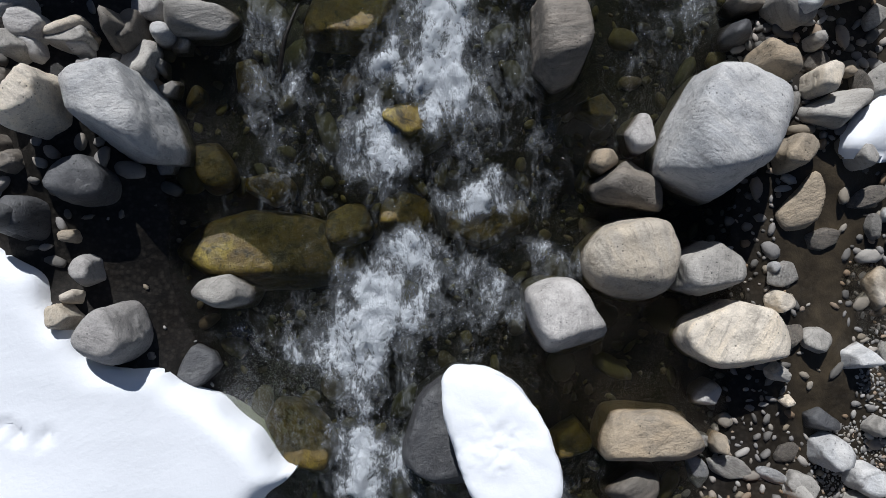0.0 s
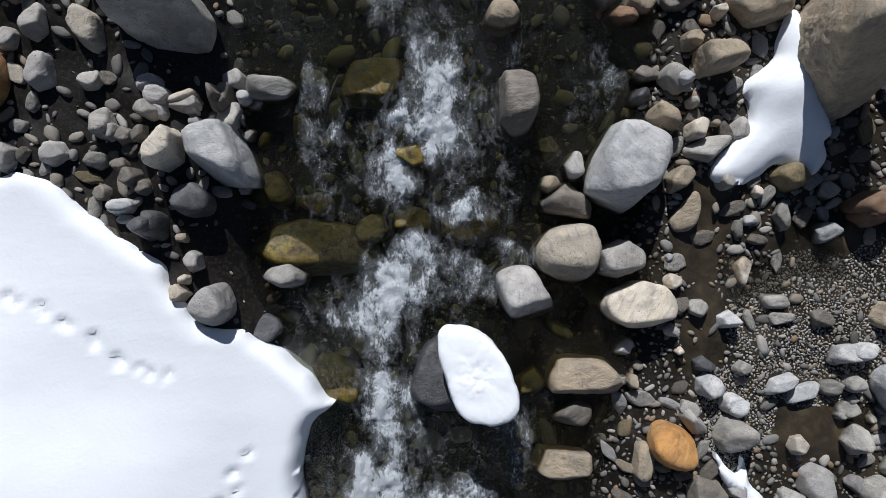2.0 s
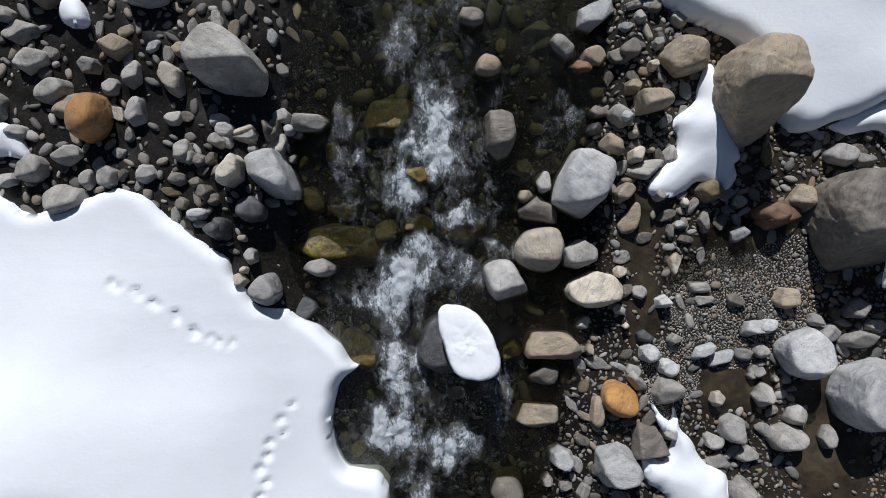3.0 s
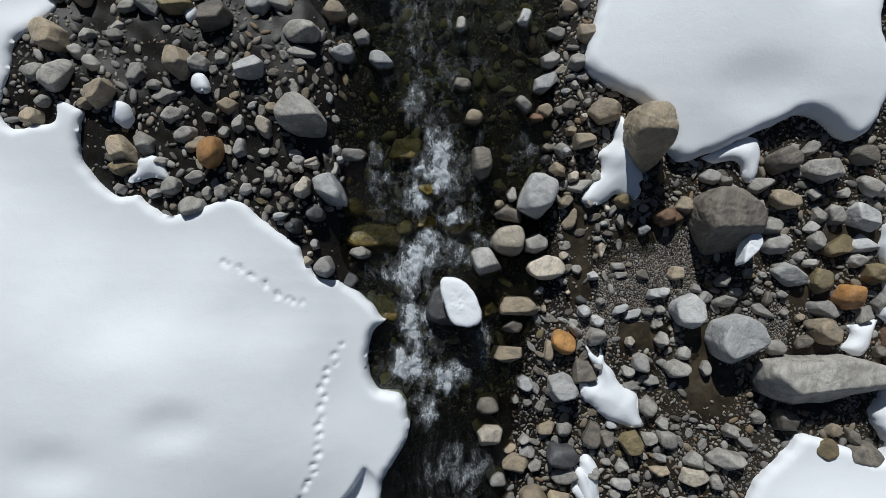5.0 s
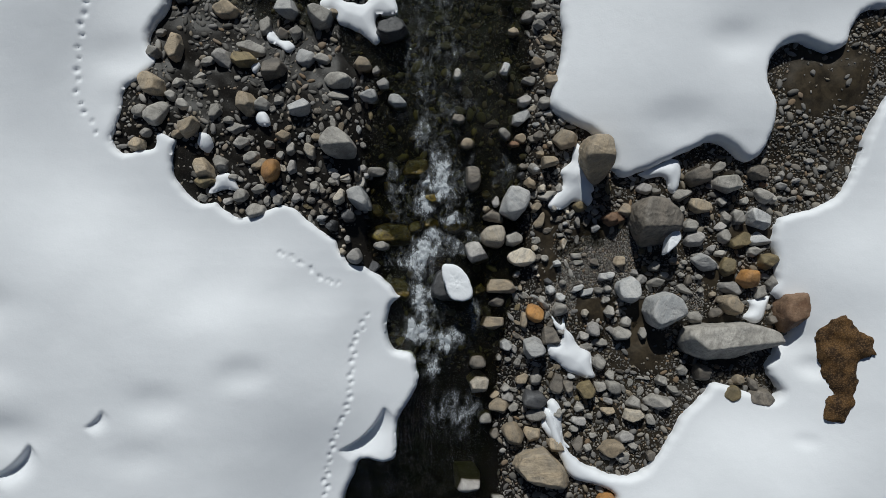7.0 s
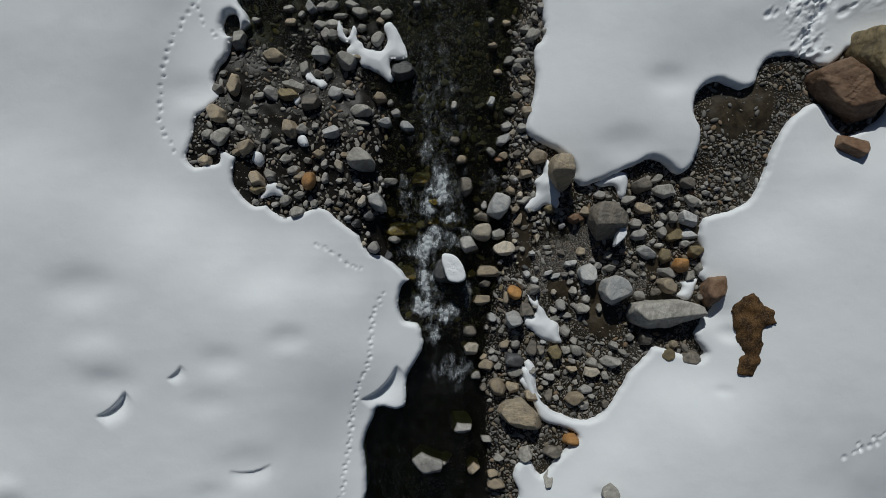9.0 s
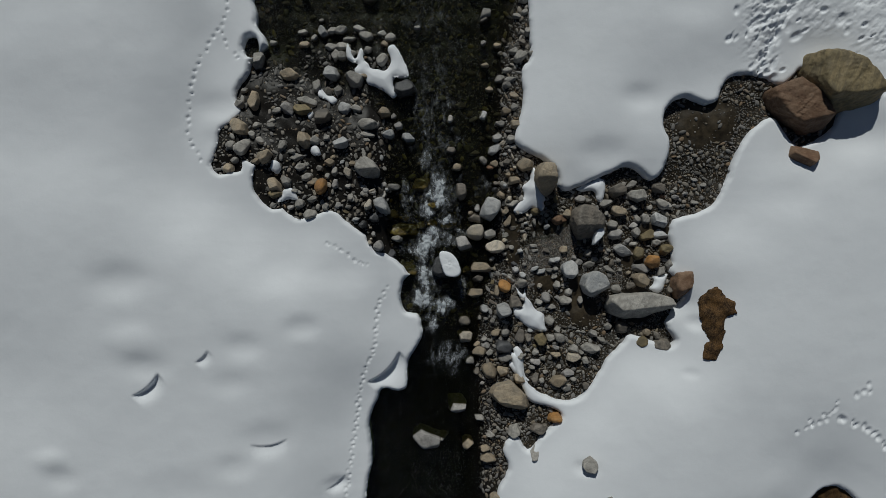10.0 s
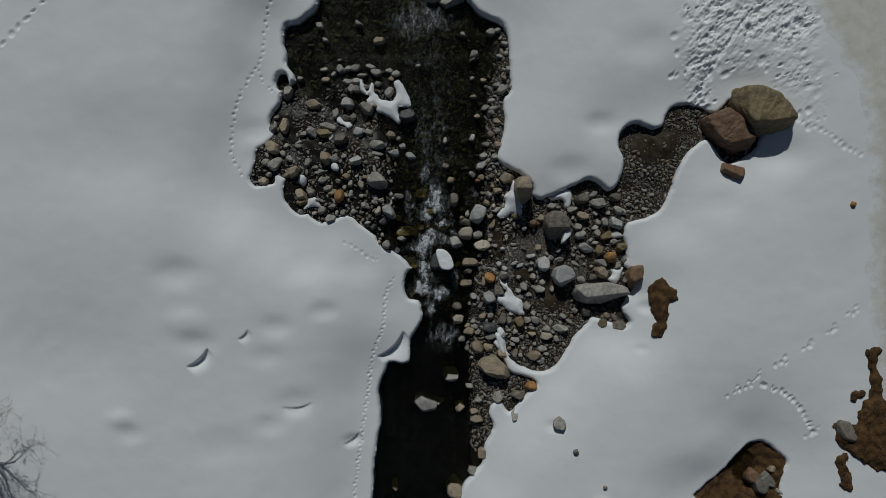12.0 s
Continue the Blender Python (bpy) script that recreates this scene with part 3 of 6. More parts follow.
# cracks where the snow has sagged: from and to, drop, how far it reaches
SCARPS = [((-2.56, -5.33), (-1.44, -4.25), 0.3, 0.42), ((-10.23, -5.54), (-9.4, -4.78), 0.26, 0.3), ((-8.16, -4.43), (-7.75, -4.02), 0.11, 0.22), ((-6.42, -7.26), (-5.19, -7.12), 0.09, 0.3), ((-3.99, -9.05), (-3.35, -8.58), 0.1, 0.2)]

# soft hollows and humps in the snow: x, y, radius, depth
HOLLOWS = [(-10.57, -1.69, 0.7, 0.16), (-4.65, -3.30, 0.45, 0.12), (-5.95, -7.12, 0.7, 0.15), (-6.89, -8.01, 0.5, 0.1), (-12.53, -8.31, 0.4, 0.08),
           (-9.75, -4.6, 0.5, 0.1), (-10.18, -3.73, 0.6, -0.14), (-6.60, -3.93, 0.5, 0.12), (-7.07, -5.19, 0.5, 0.08),
           (-5.47, -1.41, 0.8, 0.1), (-7.52, 4.20, 0.6, 0.12), (-7.29, 3.03, 0.5, 0.1), (-12.93, -7.66, 0.4, -0.1), (-8.71, -8.89, 0.9, 0.1),
           (-3.58, -8.90, 0.3, 0.12),
           (-3.50, -1.42, 0.7, 0.08), (-12.10, 3.24, 2.5, 0.25), (-14.43, -0.24, 3.0, -0.2), (-15.13, -5.34, 2.4, 0.2)]
EAST_HOLLOWS = [(6.75, 4.44, 0.5, 0.12), (5.59, 2.58, 0.6, 0.14), (8.62, 7.60, 0.8, 0.12), (13.94, 3.16, 0.9, 0.3), (12.18, 1.52, 1.0, -0.12),
                (11.71, 1.16, 0.7, 0.1), (8.42, -2.60, 0.5, 0.15), (12.60, 6.07, 0.6, 0.1), (8.85, -3.18, 0.3, 0.15), 
                (5.04, -8.19, 0.3, 0.12), (8.59, -4.92, 0.2, 0.05), (11.15, -4.45, 2.5, -0.15), (11.66, -9.16, 1.2, -0.22)]


MAP_X, MAP_Y = np.arange(-22, 22, 0.1), np.arange(-14, 14, 0.1)
MAP_LEFT, MAP_EAST = (within(line, *np.meshgrid(MAP_X, MAP_Y)) for line in (LEFT_LINE, EAST_LINE))


def snow_depth(chart, x, y):
    """Distance in from the edge of a snow bank, read from a chart."""
    i = np.clip(np.round((np.asarray(x) + 22) * 10).astype(int), 0, len(MAP_X) - 1)
    j = np.clip(np.round((np.asarray(y) + 14) * 10).astype(int), 0, len(MAP_Y) - 1)
    return chart[j, i]


def eased(chart):
    """The distance in from the edge, evened out so that no ridges show in the snow."""
    d = np.clip(chart, 0, 5)
    for _ in range(3):
        for ax in (0, 1):
            pad = np.concatenate([np.repeat(np.take(d, [0], ax), 5, ax), d, np.repeat(np.take(d, [-1], ax), 5, ax)], ax)
            run = np.cumsum(pad, ax)
            top, low = np.take(run, range(10, run.shape[ax]), ax), np.take(run, range(0, run.shape[ax] - 10), ax)
            d = (top - low) / 10
    return d


def sample(chart, x, y):
    """Reads a chart between its points."""
    fx, fy = np.clip((np.asarray(x) + 22) * 10, 0, len(MAP_X) - 1.01), np.clip((np.asarray(y) + 14) * 10, 0, len(MAP_Y) - 1.01)
    i, j = fx.astype(int), fy.astype(int)
    u, v = fx - i, fy - j
    return (chart[j, i] * (1 - u) + chart[j, i + 1] * u) * (1 - v) + (chart[j + 1, i] * (1 - u) + chart[j + 1, i + 1] * u) * v


EASY_LEFT, EASY_EAST = eased(MAP_LEFT), eased(MAP_EAST)


def brink(line, seed, inset=0.0):
    """Distance in from the ragged edge of the snow."""
    return lambda x, y: within(line, x, y) - inset + 0.02 * waves(x + seed, y, 3.3) + 0.018 * waves(x, y + seed, 9.1) + 0.01 * waves(x + seed, y, 21)


def sagged(x, y):
    """How far the snow has dropped on the one side of its cracks."""
    out = np.zeros(x.shape)
    for (ax, ay), (bx, by), drop, reach in SCARPS:
        long = math.hypot(bx - ax, by - ay)
        ux, uy = (bx - ax) / long, (by - ay) / long
        run = ((x - ax) * ux + (y - ay) * uy) / long
        bow = 0.12 * long * (1 - (2 * run - 1) ** 2)
        off = (x - ax) * uy - (y - ay) * ux - bow
        ends = np.clip(1 - (2 * run - 1) ** 2, 0, 1) ** 0.7
        out += drop * ends * np.clip((off + 0.02) / 0.06, 0, 1) * np.exp(-(np.clip(off, 0, None) / reach) ** 2)
    return out


def trampled(x, y):
    """Lumps and scuffs where people have trodden up to the road."""
    near = (x > 8) & (x < 18) & (y > 3) & (y < 12.5)
    out = np.zeros(x.shape)
    px, py = x[near], y[near]
    mask = np.zeros(px.shape)
    for cx, cy, sx, sy, count in TRODDEN:
        mask = np.maximum(mask, min(1.0, count / 80) * np.exp(-(((px - cx) / (1.25 * sx)) ** 2 + ((py - cy) / (1.35 * sy)) ** 2) ** 1.5))
    mask = np.clip(mask * (1 + 0.9 * plan_noise(px, py, 0.9, 3, 0.5, 41)), 0, 1)
    u, v = 0.77 * px + 0.64 * py, 0.77 * py - 0.64 * px
    lumps = plan_noise(u, v, 2.1, 5, 0.7, 42, 1.8)
    out[near] = mask * (0.09 * np.clip(np.abs(lumps) - 0.12, -0.2, 0.6) * np.sign(lumps) - 0.035)
    return out


def snow_height(line, pits, hollows, rim, lift, lift_len, slope, rise, seed, inset=0.0, easy=None):
    def height(x, y):
        x, y = np.asarray(x, float), np.asarray(y, float)
        d = brink(line, seed, inset)(x, y)
        q = np.clip((d + 0.03) / (0.19 if easy is not None else 0.13), 0, 1)
        edge = np.sqrt(np.clip(1 - (1 - q) ** 2, 0, 1))
        ground, wet = bed(x, y), level(x, y)
        low = np.maximum(ground, wet + 0.02)
        if easy is None:
            top = np.maximum(ground, wet) + rim + lift * (1 - np.exp(-np.clip(d, 0, None) / lift_len)) + 0.03 * waves(x, y, 4.4)
        else:
            ee = np.clip(sample(easy, x, y) - 0.15, 0, None)
            flat = 0.06 + 0.35 * np.tanh(y / 8) + 0.18 * np.tanh(np.clip(-x - 3, 0, None) / 5) + 0.45 * np.tanh(np.clip(x - 2, 0, None) / 9)
            verge = sum(np.logaddexp((level(x, y + k) + 0.33) * 12, (bed(x, y + k, 0.0) + 0.17) * 12) / 12 for k in (-1.0, -0.6, -0.2, 0.2, 0.6, 1.0)) / 6 + 0.26 * np.exp(-((x - 6.3) / 3.2) ** 2 - ((y - 3.2) / 1.8) ** 2)
            inland = flat + rim + lift + slope * rise(x) * (1 - np.exp(-(ee / 1.8) ** 2))
            top = verge + (inland - verge) * (1 - np.exp(-(ee / lift_len) ** 1.5))
            top = top + np.clip(ee, 0, 1) * (0.05 * plan_noise(x, y, 0.22, 1, 0.5, 5) + 0.014 * plan_noise(x, y, 0.7, 2, 0.5, int(seed)))
        h = low + (top - low) * edge
        for hx, hy, r, k in hollows:
            h = h - 0.7 * k * np.exp(-(((x - hx) / (1.25 * r)) ** 2 + ((y - hy) / (0.8 * r)) ** 2) ** 1.2)
        for hx, hy, r, k in pits:
            near = (np.abs(x - hx) < 0.6) & (np.abs(y - hy) < 0.6)
            turn, thin = 0.95 + 0.5 * math.sin(37 * hx + 11 * hy), 0.62 + 0.25 * math.sin(53 * hx)
            px, py = x[near] - hx, y[near] - hy
            rr = ((px * math.cos(turn) + py * math.sin(turn)) / r) ** 2 + ((py * math.cos(turn) - px * math.sin(turn)) / (thin * r)) ** 2
            h[near] += -k * np.exp(-rr * rr * 0.9) + (0.07 * k * np.exp(-(np.sqrt(rr) - 1.7) ** 2 * 4) if k > 0.035 else 0)
        return h + trampled(x, y) if pits is PITS["east"] else h - sagged(x, y) if pits is PITS["left"] else h
    return height


left_height = snow_height(LEFT_LINE, PITS["left"], HOLLOWS, 0.34, 0.26, 1.3, 0.9, lambda x: 1 - np.exp(np.clip(x + 1.5, -40, 0) / 6), 2.0, 0.08, EASY_LEFT)
east_height = snow_height(EAST_LINE, PITS["east"], EAST_HOLLOWS, 0.42, 0.32, 1.3, 0.25, lambda x: 1 - np.exp(-np.clip(x - 2, 0, 40) / 6), 7.0, 0.0, EASY_EAST)

def merged(lo, hi, flo, fhi, step, fine):
    a = axis(lo, hi, step)
    return np.concatenate([a[a < flo - fine], np.arange(flo, fhi, fine), a[a > fhi]])


# flat places where brown silt has settled: x, y, half width, half depth
MUD = [(2.53, 0.16, 0.3, 0.5), (3.92, 0.03, 0.75, 0.2), (2.60, -0.79, 0.2, 0.45), (3.85, -1.80, 0.65, 0.3), (4.80, -2.24, 0.4, 0.6), (5.08, -2.86, 0.6, 0.45), (3.61, -1.61, 0.4, 0.35), (9.02, 3.70, 1.0, 0.8), (7.41, -0.03, 0.6, 0.3), (6.73, -0.93, 0.4, 0.4)]
GRIT = [(3.83, -0.78, 1.0, 0.7), (2.89, -1.72, 0.4, 0.55), (4.41, -0.26, 0.5, 0.4), (6.28, -1.72, 0.6, 0.5)]


def mud_at(x, y):
    total = 0.4 * np.clip((x - 1.6) / 1.5, 0, 1)
    for cx, cy, rx, ry in MUD:
        total = np.maximum(total, np.exp(-(((x - cx) / rx) ** 2 + ((y - cy) / ry) ** 2) ** 1.5 * 0.5))
    return total


sheet_ground = sheet("ground", axis(-9, 14, 0.08), axis(-12.5, 12.5, 0.08), bed, lambda x, y: np.ones(x.shape, bool), EARTH, [("mud", mud_at)])
tagged(sheet_ground, "wet dark brown gravel and silt of the stream bed", "ground", kind="structure")
bank = sheet("snow_bank", axis(-20.5, 1.0, 0.044), axis(-12.5, 12.5, 0.044), left_height, None, SNOW, lip=brink(LEFT_LINE, 2.0, 0.08))
tagged(bank, "deep smooth white snow bank with animal tracks along its edge", "snow", kind="structure")
bank = sheet("snow_bank", merged(0.5, 20.5, 9.4, 15.2, 0.055, 0.034), merged(-12.5, 12.5, 5.2, 11.6, 0.055, 0.034), east_height, None, SNOW, lip=brink(EAST_LINE, 7.0))
tagged(bank, "deep white snow bank with trodden footprints beside the gravel", "snow", kind="structure")
for line in PATCHES:
    x0, y0 = line.min(0) - 0.3
    x1, y1 = line.max(0) + 0.3
    patch = sheet("snow_patch", np.arange(x0, x1, 0.042), np.arange(y0, y1, 0.042), snow_height(line, (), (), 0.13, 0.12, 0.3, 0.0, lambda x: 0, 4.0), None, SNOW, lip=brink(line, 4.0))
    tagged(patch, "small leftover patch of white snow between the stones", "snow", "snow patches", "stuff")

CHURN = []


def churn(x, y, rx, ry, amount):
    """A place where the water falls or breaks white."""
    CHURN.append((x, y, rx, ry, amount))


churn(0.01, 1.55, 0.27, 0.35, 1)
churn(-0.10, 1.12, 0.43, 0.16, 1)
churn(0.28, 1.01, 0.27, 0.16, 0.7)
churn(-0.52, 0.68, 0.21, 0.19, 0.9)
churn(-1.08, 0.97, 0.23, 0.31, 0.6)
churn(-1.10, 0.58, 0.19, 0.19, 0.45)
churn(-0.17, -0.11, 0.27, 0.23, 0.9)
churn(-0.40, -0.38, 0.47, 0.23, 1)
churn(-0.75, -0.65, 0.51, 0.23, 0.9)
churn(-0.52, -0.99, 0.23, 0.27, 0.7)
churn(-0.52, -1.53, 0.23, 0.27, 1)
churn(0.36, 0.39, 0.27, 0.12, 0.9)
churn(0.59, 0.78, 0.12, 0.23, 0.6)
churn(0.33, -0.30, 0.31, 0.19, 0.6)
churn(-1.22, 1.47, 0.14, 0.21, 0.6)
churn(1.63, 1.55, 0.17, 0.09, 0.6)
churn(0.40, 1.43, 0.16, 0.27, 0.6)
churn(0.79, -0.01, 0.16, 0.12, 0.5)
churn(0.13, -0.72, 0.23, 0.08, 0.4)
churn(-0.41, -1.79, 0.25, 0.46, 0.9)
churn(-0.64, -2.43, 0.29, 0.29, 1)
churn(0.10, -2.64, 0.46, 0.25, 0.9)
churn(-0.27, -3.21, 0.21, 0.46, 0.7)
churn(0.3, -4.5, 0.5, 0.5, 0.62)
churn(0.79, -1.98, 0.18, 0.34, 0.8)
churn(0.05, 1.45, 0.43, 0.34, 0.7)
churn(-0.46, 2.59, 0.25, 0.46, 0.55)
churn(-0.35, 3.39, 0.23, 0.29, 0.4)
churn(-1.03, 0.77, 0.25, 0.46, 0.4)
churn(0.05, 2.93, 0.34, 0.16, 0.4)
churn(1.41, 1.51, 0.23, 0.34, 0.3)
churn(-0.19, 4.38, 0.76, 0.76, 0.4)
churn(-0.38, 3.16, 0.57, 0.57, 0.35)
churn(-0.29, 5.60, 0.57, 0.57, 0.3)
churn(-0.57, 7.30, 0.94, 0.57, 0.3)
churn(-0.66, 8.98, 1.09, 0.61, 0.6)
churn(-0.30, 5.34, 0.61, 0.73, 0.35)
churn(-0.91, 8.49, 0.49, 0.49, 0.35)


def foam_at(x, y):
    """How white the water is: the broken places, torn up along the flow."""
    x, y = np.asarray(x, float), np.asarray(y, float)
    wx = x + 0.16 * plan_noise(x, y, 2.6, 3, 0.5, 11)
    wy = y + 0.2 * plan_noise(x, y, 2.6, 3, 0.5, 12)
    mid = np.interp(y, (-5, -3, -1.5, -0.6, 0.3, 2, 5), (0, 0.05, -0.35, -0.2, 0.1, 0.2, 0.1)) + 0.22 * np.sin(2.3 * y) * np.clip(y - 2, 0, 1)
    total = np.interp(y, (-5, -4, -2.5, 2.4, 3.6, 12), (0.0, 0.12, 0.3, 0.3, 0.25, 0.2)) * np.exp(-((wx - mid) / 0.7) ** 2)
    for cx, cy, rx, ry, k in CHURN:
        q = ((wx - cx) / rx) ** 2 + ((wy - cy) / ry) ** 2
        total = np.maximum(total, k * np.exp(-q ** 1.3 * 0.45))
    torn = plan_noise(wx, wy, 3.2, 5, 0.6, 21, 0.55)
    return np.clip(total * (1.0 + 0.55 * torn), 0, 1.2)


def water_height(x, y):
    f = foam_at(x, y)
    return level(x, y) + 0.006 * waves(x, y, 9) + f * (0.05 * plan_noise(x, y, 5, 4, 0.6, 31, 0.7) + 0.03)


stream = sheet("water", merged(-8, 13, -1.9, 1.9, 0.09, 0.02), merged(-12.5, 12.5, -3.8, 3.2, 0.09, 0.02), water_height, lambda x, y: bed(x, y) < level(x, y) + 0.07, WATER, [("foam", foam_at), ("depth", lambda x, y: np.clip(level(x, y) - bed(x, y), 0.03, 2))])
tagged(stream, "clear shallow mountain stream with white water over the stones", "water", kind="structure")


# ---- stones ----
def ball(cuts):
    bm = bmesh.new()
    bmesh.ops.create_icosphere(bm, subdivisions=cuts, radius=1)
    co = np.array([v.co for v in bm.verts])
    faces = np.array([[v.index for v in f.verts] for f in bm.faces])
    bm.free()
    return co, faces


BALLS = {c: ball(c) for c in (1, 2, 3, 4, 5, 6)}


def tri_mesh(name, co, faces, material):
    me = bpy.data.meshes.new(name)
    me.from_pydata(co.tolist(), [], faces.tolist())
    me.polygons.foreach_set("use_smooth", np.ones(len(faces), bool))
    me.materials.append(material)
    me.update()
    return me


def stone_shape(planes, crisp, rough, seed, cuts, layers=0.0):
    """A worn block: the smooth inside of a set of planes (normal, distance), with an uneven, chipped and layered skin."""
    u, faces = BALLS[cuts]
    n = np.array([p[0] for p in planes])
    d = np.array([p[1] for p in planes])
    s = np.clip(u @ n.T / d, 0, None)
    r = (s ** crisp).sum(1) ** (-1 / crisp)
    co = u * r[:, None]
    size = float(np.median(r))
    q, k = co / size, int(abs(seed) * 1000) % 9973
    bump = 0.55 * perlin(q * 1.5, k) + 0.3 * perlin(q * 3.7, k + 1) + 0.17 * perlin(q * 8.3, k + 2)
    if cuts > 3:
        bump += 0.1 * perlin(q * 17, k + 3)
        bump -= 0.3 * np.clip(0.1 - np.abs(perlin(q * 2.1, k + 4)), 0, 1) / 0.1 * np.clip(perlin(q * 1.3, k + 5) + 0.2, 0, 1)
        if layers:
            tilt = np.array([math.sin(seed), math.cos(seed), 0.5 + 0.4 * math.sin(2.1 * seed)])
            along = q @ tilt + 0.25 * perlin(q * 1.2, k + 6)
            bump += layers * perlin(np.stack([along * 7, 0 * along, 0 * along + 0.5], 1), k + 7)
    return u * (r + bump * rough * size)[:, None], faces


FOOT = []
def where(x, y):
    if snow_depth(MAP_LEFT, x, y) > 0.3 or snow_depth(MAP_EAST, x, y) > 0.3:
        return "melting out of the snow"
    if bed(x, y) < level(x, y) - 0.04:
        return "standing in the stream"
    return "lying on the wet gravel"


def settle(x, y, h, tone, co, faces, span):
    z = float(bed(x, y))
    for chart, top in ((MAP_LEFT, left_height), (MAP_EAST, east_height)):
        if snow_depth(chart, x, y) > 0.3:
            z = float(top(np.array([[x]]), np.array([[y]]))[0, 0]) - 0.3 * h
    kind = "boulder" if span > 0.55 else "rock" if span > 0.22 else "stone"
    water = float(level(x, y))
    if tone != "moss" and z < water - 0.05:
        z += min(0.13, 0.3 * h)
    elif tone == "moss":
        z = water - h + (-0.012 if h > 0.15 else -0.045)
    ob = new(kind, tri_mesh(kind, co, faces, ROCK[tone]))
    ob.location = (x, y, z + 0.3 * h)
    damp = ob.data.attributes.new("damp", "FLOAT", "POINT")
    reach = 0.055 + 0.03 * perlin(co * 9 + 5, 3)
    damp.data.foreach_set("value", np.clip((water + reach - co[:, 2] - z - 0.3 * h) / 0.03, 0, 1).astype(np.float32))
    shape = "large" if span > 0.8 else "rounded" if span < 0.35 else "worn"
    tagged(ob, f"{shape} {WORDS[tone]} {kind} {where(x, y)}", kind, f"{kind}s in and beside the stream")
    FOOT.append((x, y, span / 2))
    return ob


def lean(az, up):
    return (math.cos(az) * math.cos(up), math.sin(az) * math.cos(up), math.sin(up))


LAYERS = {"cream": 0.2, "tan": 0.22, "red": 0.25, "olive": 0.2, "light": 0.1, "orange": 0.05, "pale": 0.05, "moss": 0.05}


def filled(co, sides):
    """The stone widened in plan until its sides stand at the given distances."""
    wide = min(1.12, float(np.median([d / float((co @ np.array(n)).max()) for n, d in sides])))
    return co * np.array((wide, wide, 1.0))


def standing(x, y, h, tone):
    """The height of a stone, more where it stands up out of deep water."""
    return h if tone == "moss" or h < 0.13 else max(h, float(level(x, y) - bed(x, y)) + 0.4 * h)


def faceted(x, y, h, tone, crisp, sides, face=None):
    """A boulder with known sides: (direction in degrees, distance from the middle)."""
    h = standing(x, y, h, tone)
    seed = x * 7.3 + y * 3.1
    rnd = random.Random(round(seed * 1000))
    mean = sum(d for _, d in sides) / len(sides)
    planes = [(lean(radians(az), radians(rnd.uniform(-3, 6))), d * 0.99) for az, d in sides]
    planes.append((lean(radians(rnd.uniform(20, 160)), radians(rnd.uniform(74, 86))), 0.7 * h))
    planes.append(((0, 0, -1), 0.65 * h))
    for k in range(4):
        az, d = rnd.choice(sides)
        up = radians(rnd.uniform(30, 62) if math.sin(radians(az)) > -0.5 else rnd.uniform(12, 34))
        planes.append((lean(radians(az + rnd.uniform(-25, 25)), up), (d * math.cos(up) + 0.7 * h * math.sin(up)) * rnd.uniform(0.88, 0.98)))
    for k in range(9):
        az, d = rnd.choice(sides)
        up = radians(rnd.uniform(5, 75) if math.sin(radians(az)) > -0.3 else rnd.uniform(5, 35))
        planes.append((lean(radians(az + rnd.uniform(-40, 40)), up), (d * math.cos(up) + 0.7 * h * math.sin(up)) * rnd.uniform(0.93, 1.0)))
    low = min(sides, key=lambda s: abs((s[0] + 90) % 360 - 0 if (s[0] + 90) % 360 < 180 else 360 - (s[0] + 90) % 360))
    up = radians(rnd.uniform(20, 32))
    if tone != "orange" and not face:
        planes.append((lean(radians(low[0] * 0.6 - 36 + rnd.uniform(-14, 14) if low[0] < 0 else -90), up), low[1] * rnd.uniform(0.4, 0.72) * math.cos(up) + 0.68 * h * math.sin(up)))
    if face:
        # a steep side: its direction, its lean, and where it begins at the top
        az, up, start = face
        planes.append((lean(radians(az), radians(up)), start * math.cos(radians(up)) + 0.68 * h * math.sin(radians(up))))
    span = 2 * mean
    co, faces = stone_shape(planes, 5 if tone == "orange" else crisp * 1.9, 0.1 if h > 0.75 else 0.07, seed, 6 if span > 0.9 else 5, LAYERS.get(tone, 0.12))
    co = filled(co, [(lean(radians(az), 0), d) for az, d in sides])
    settle(x, y, h, tone, co, faces, span)


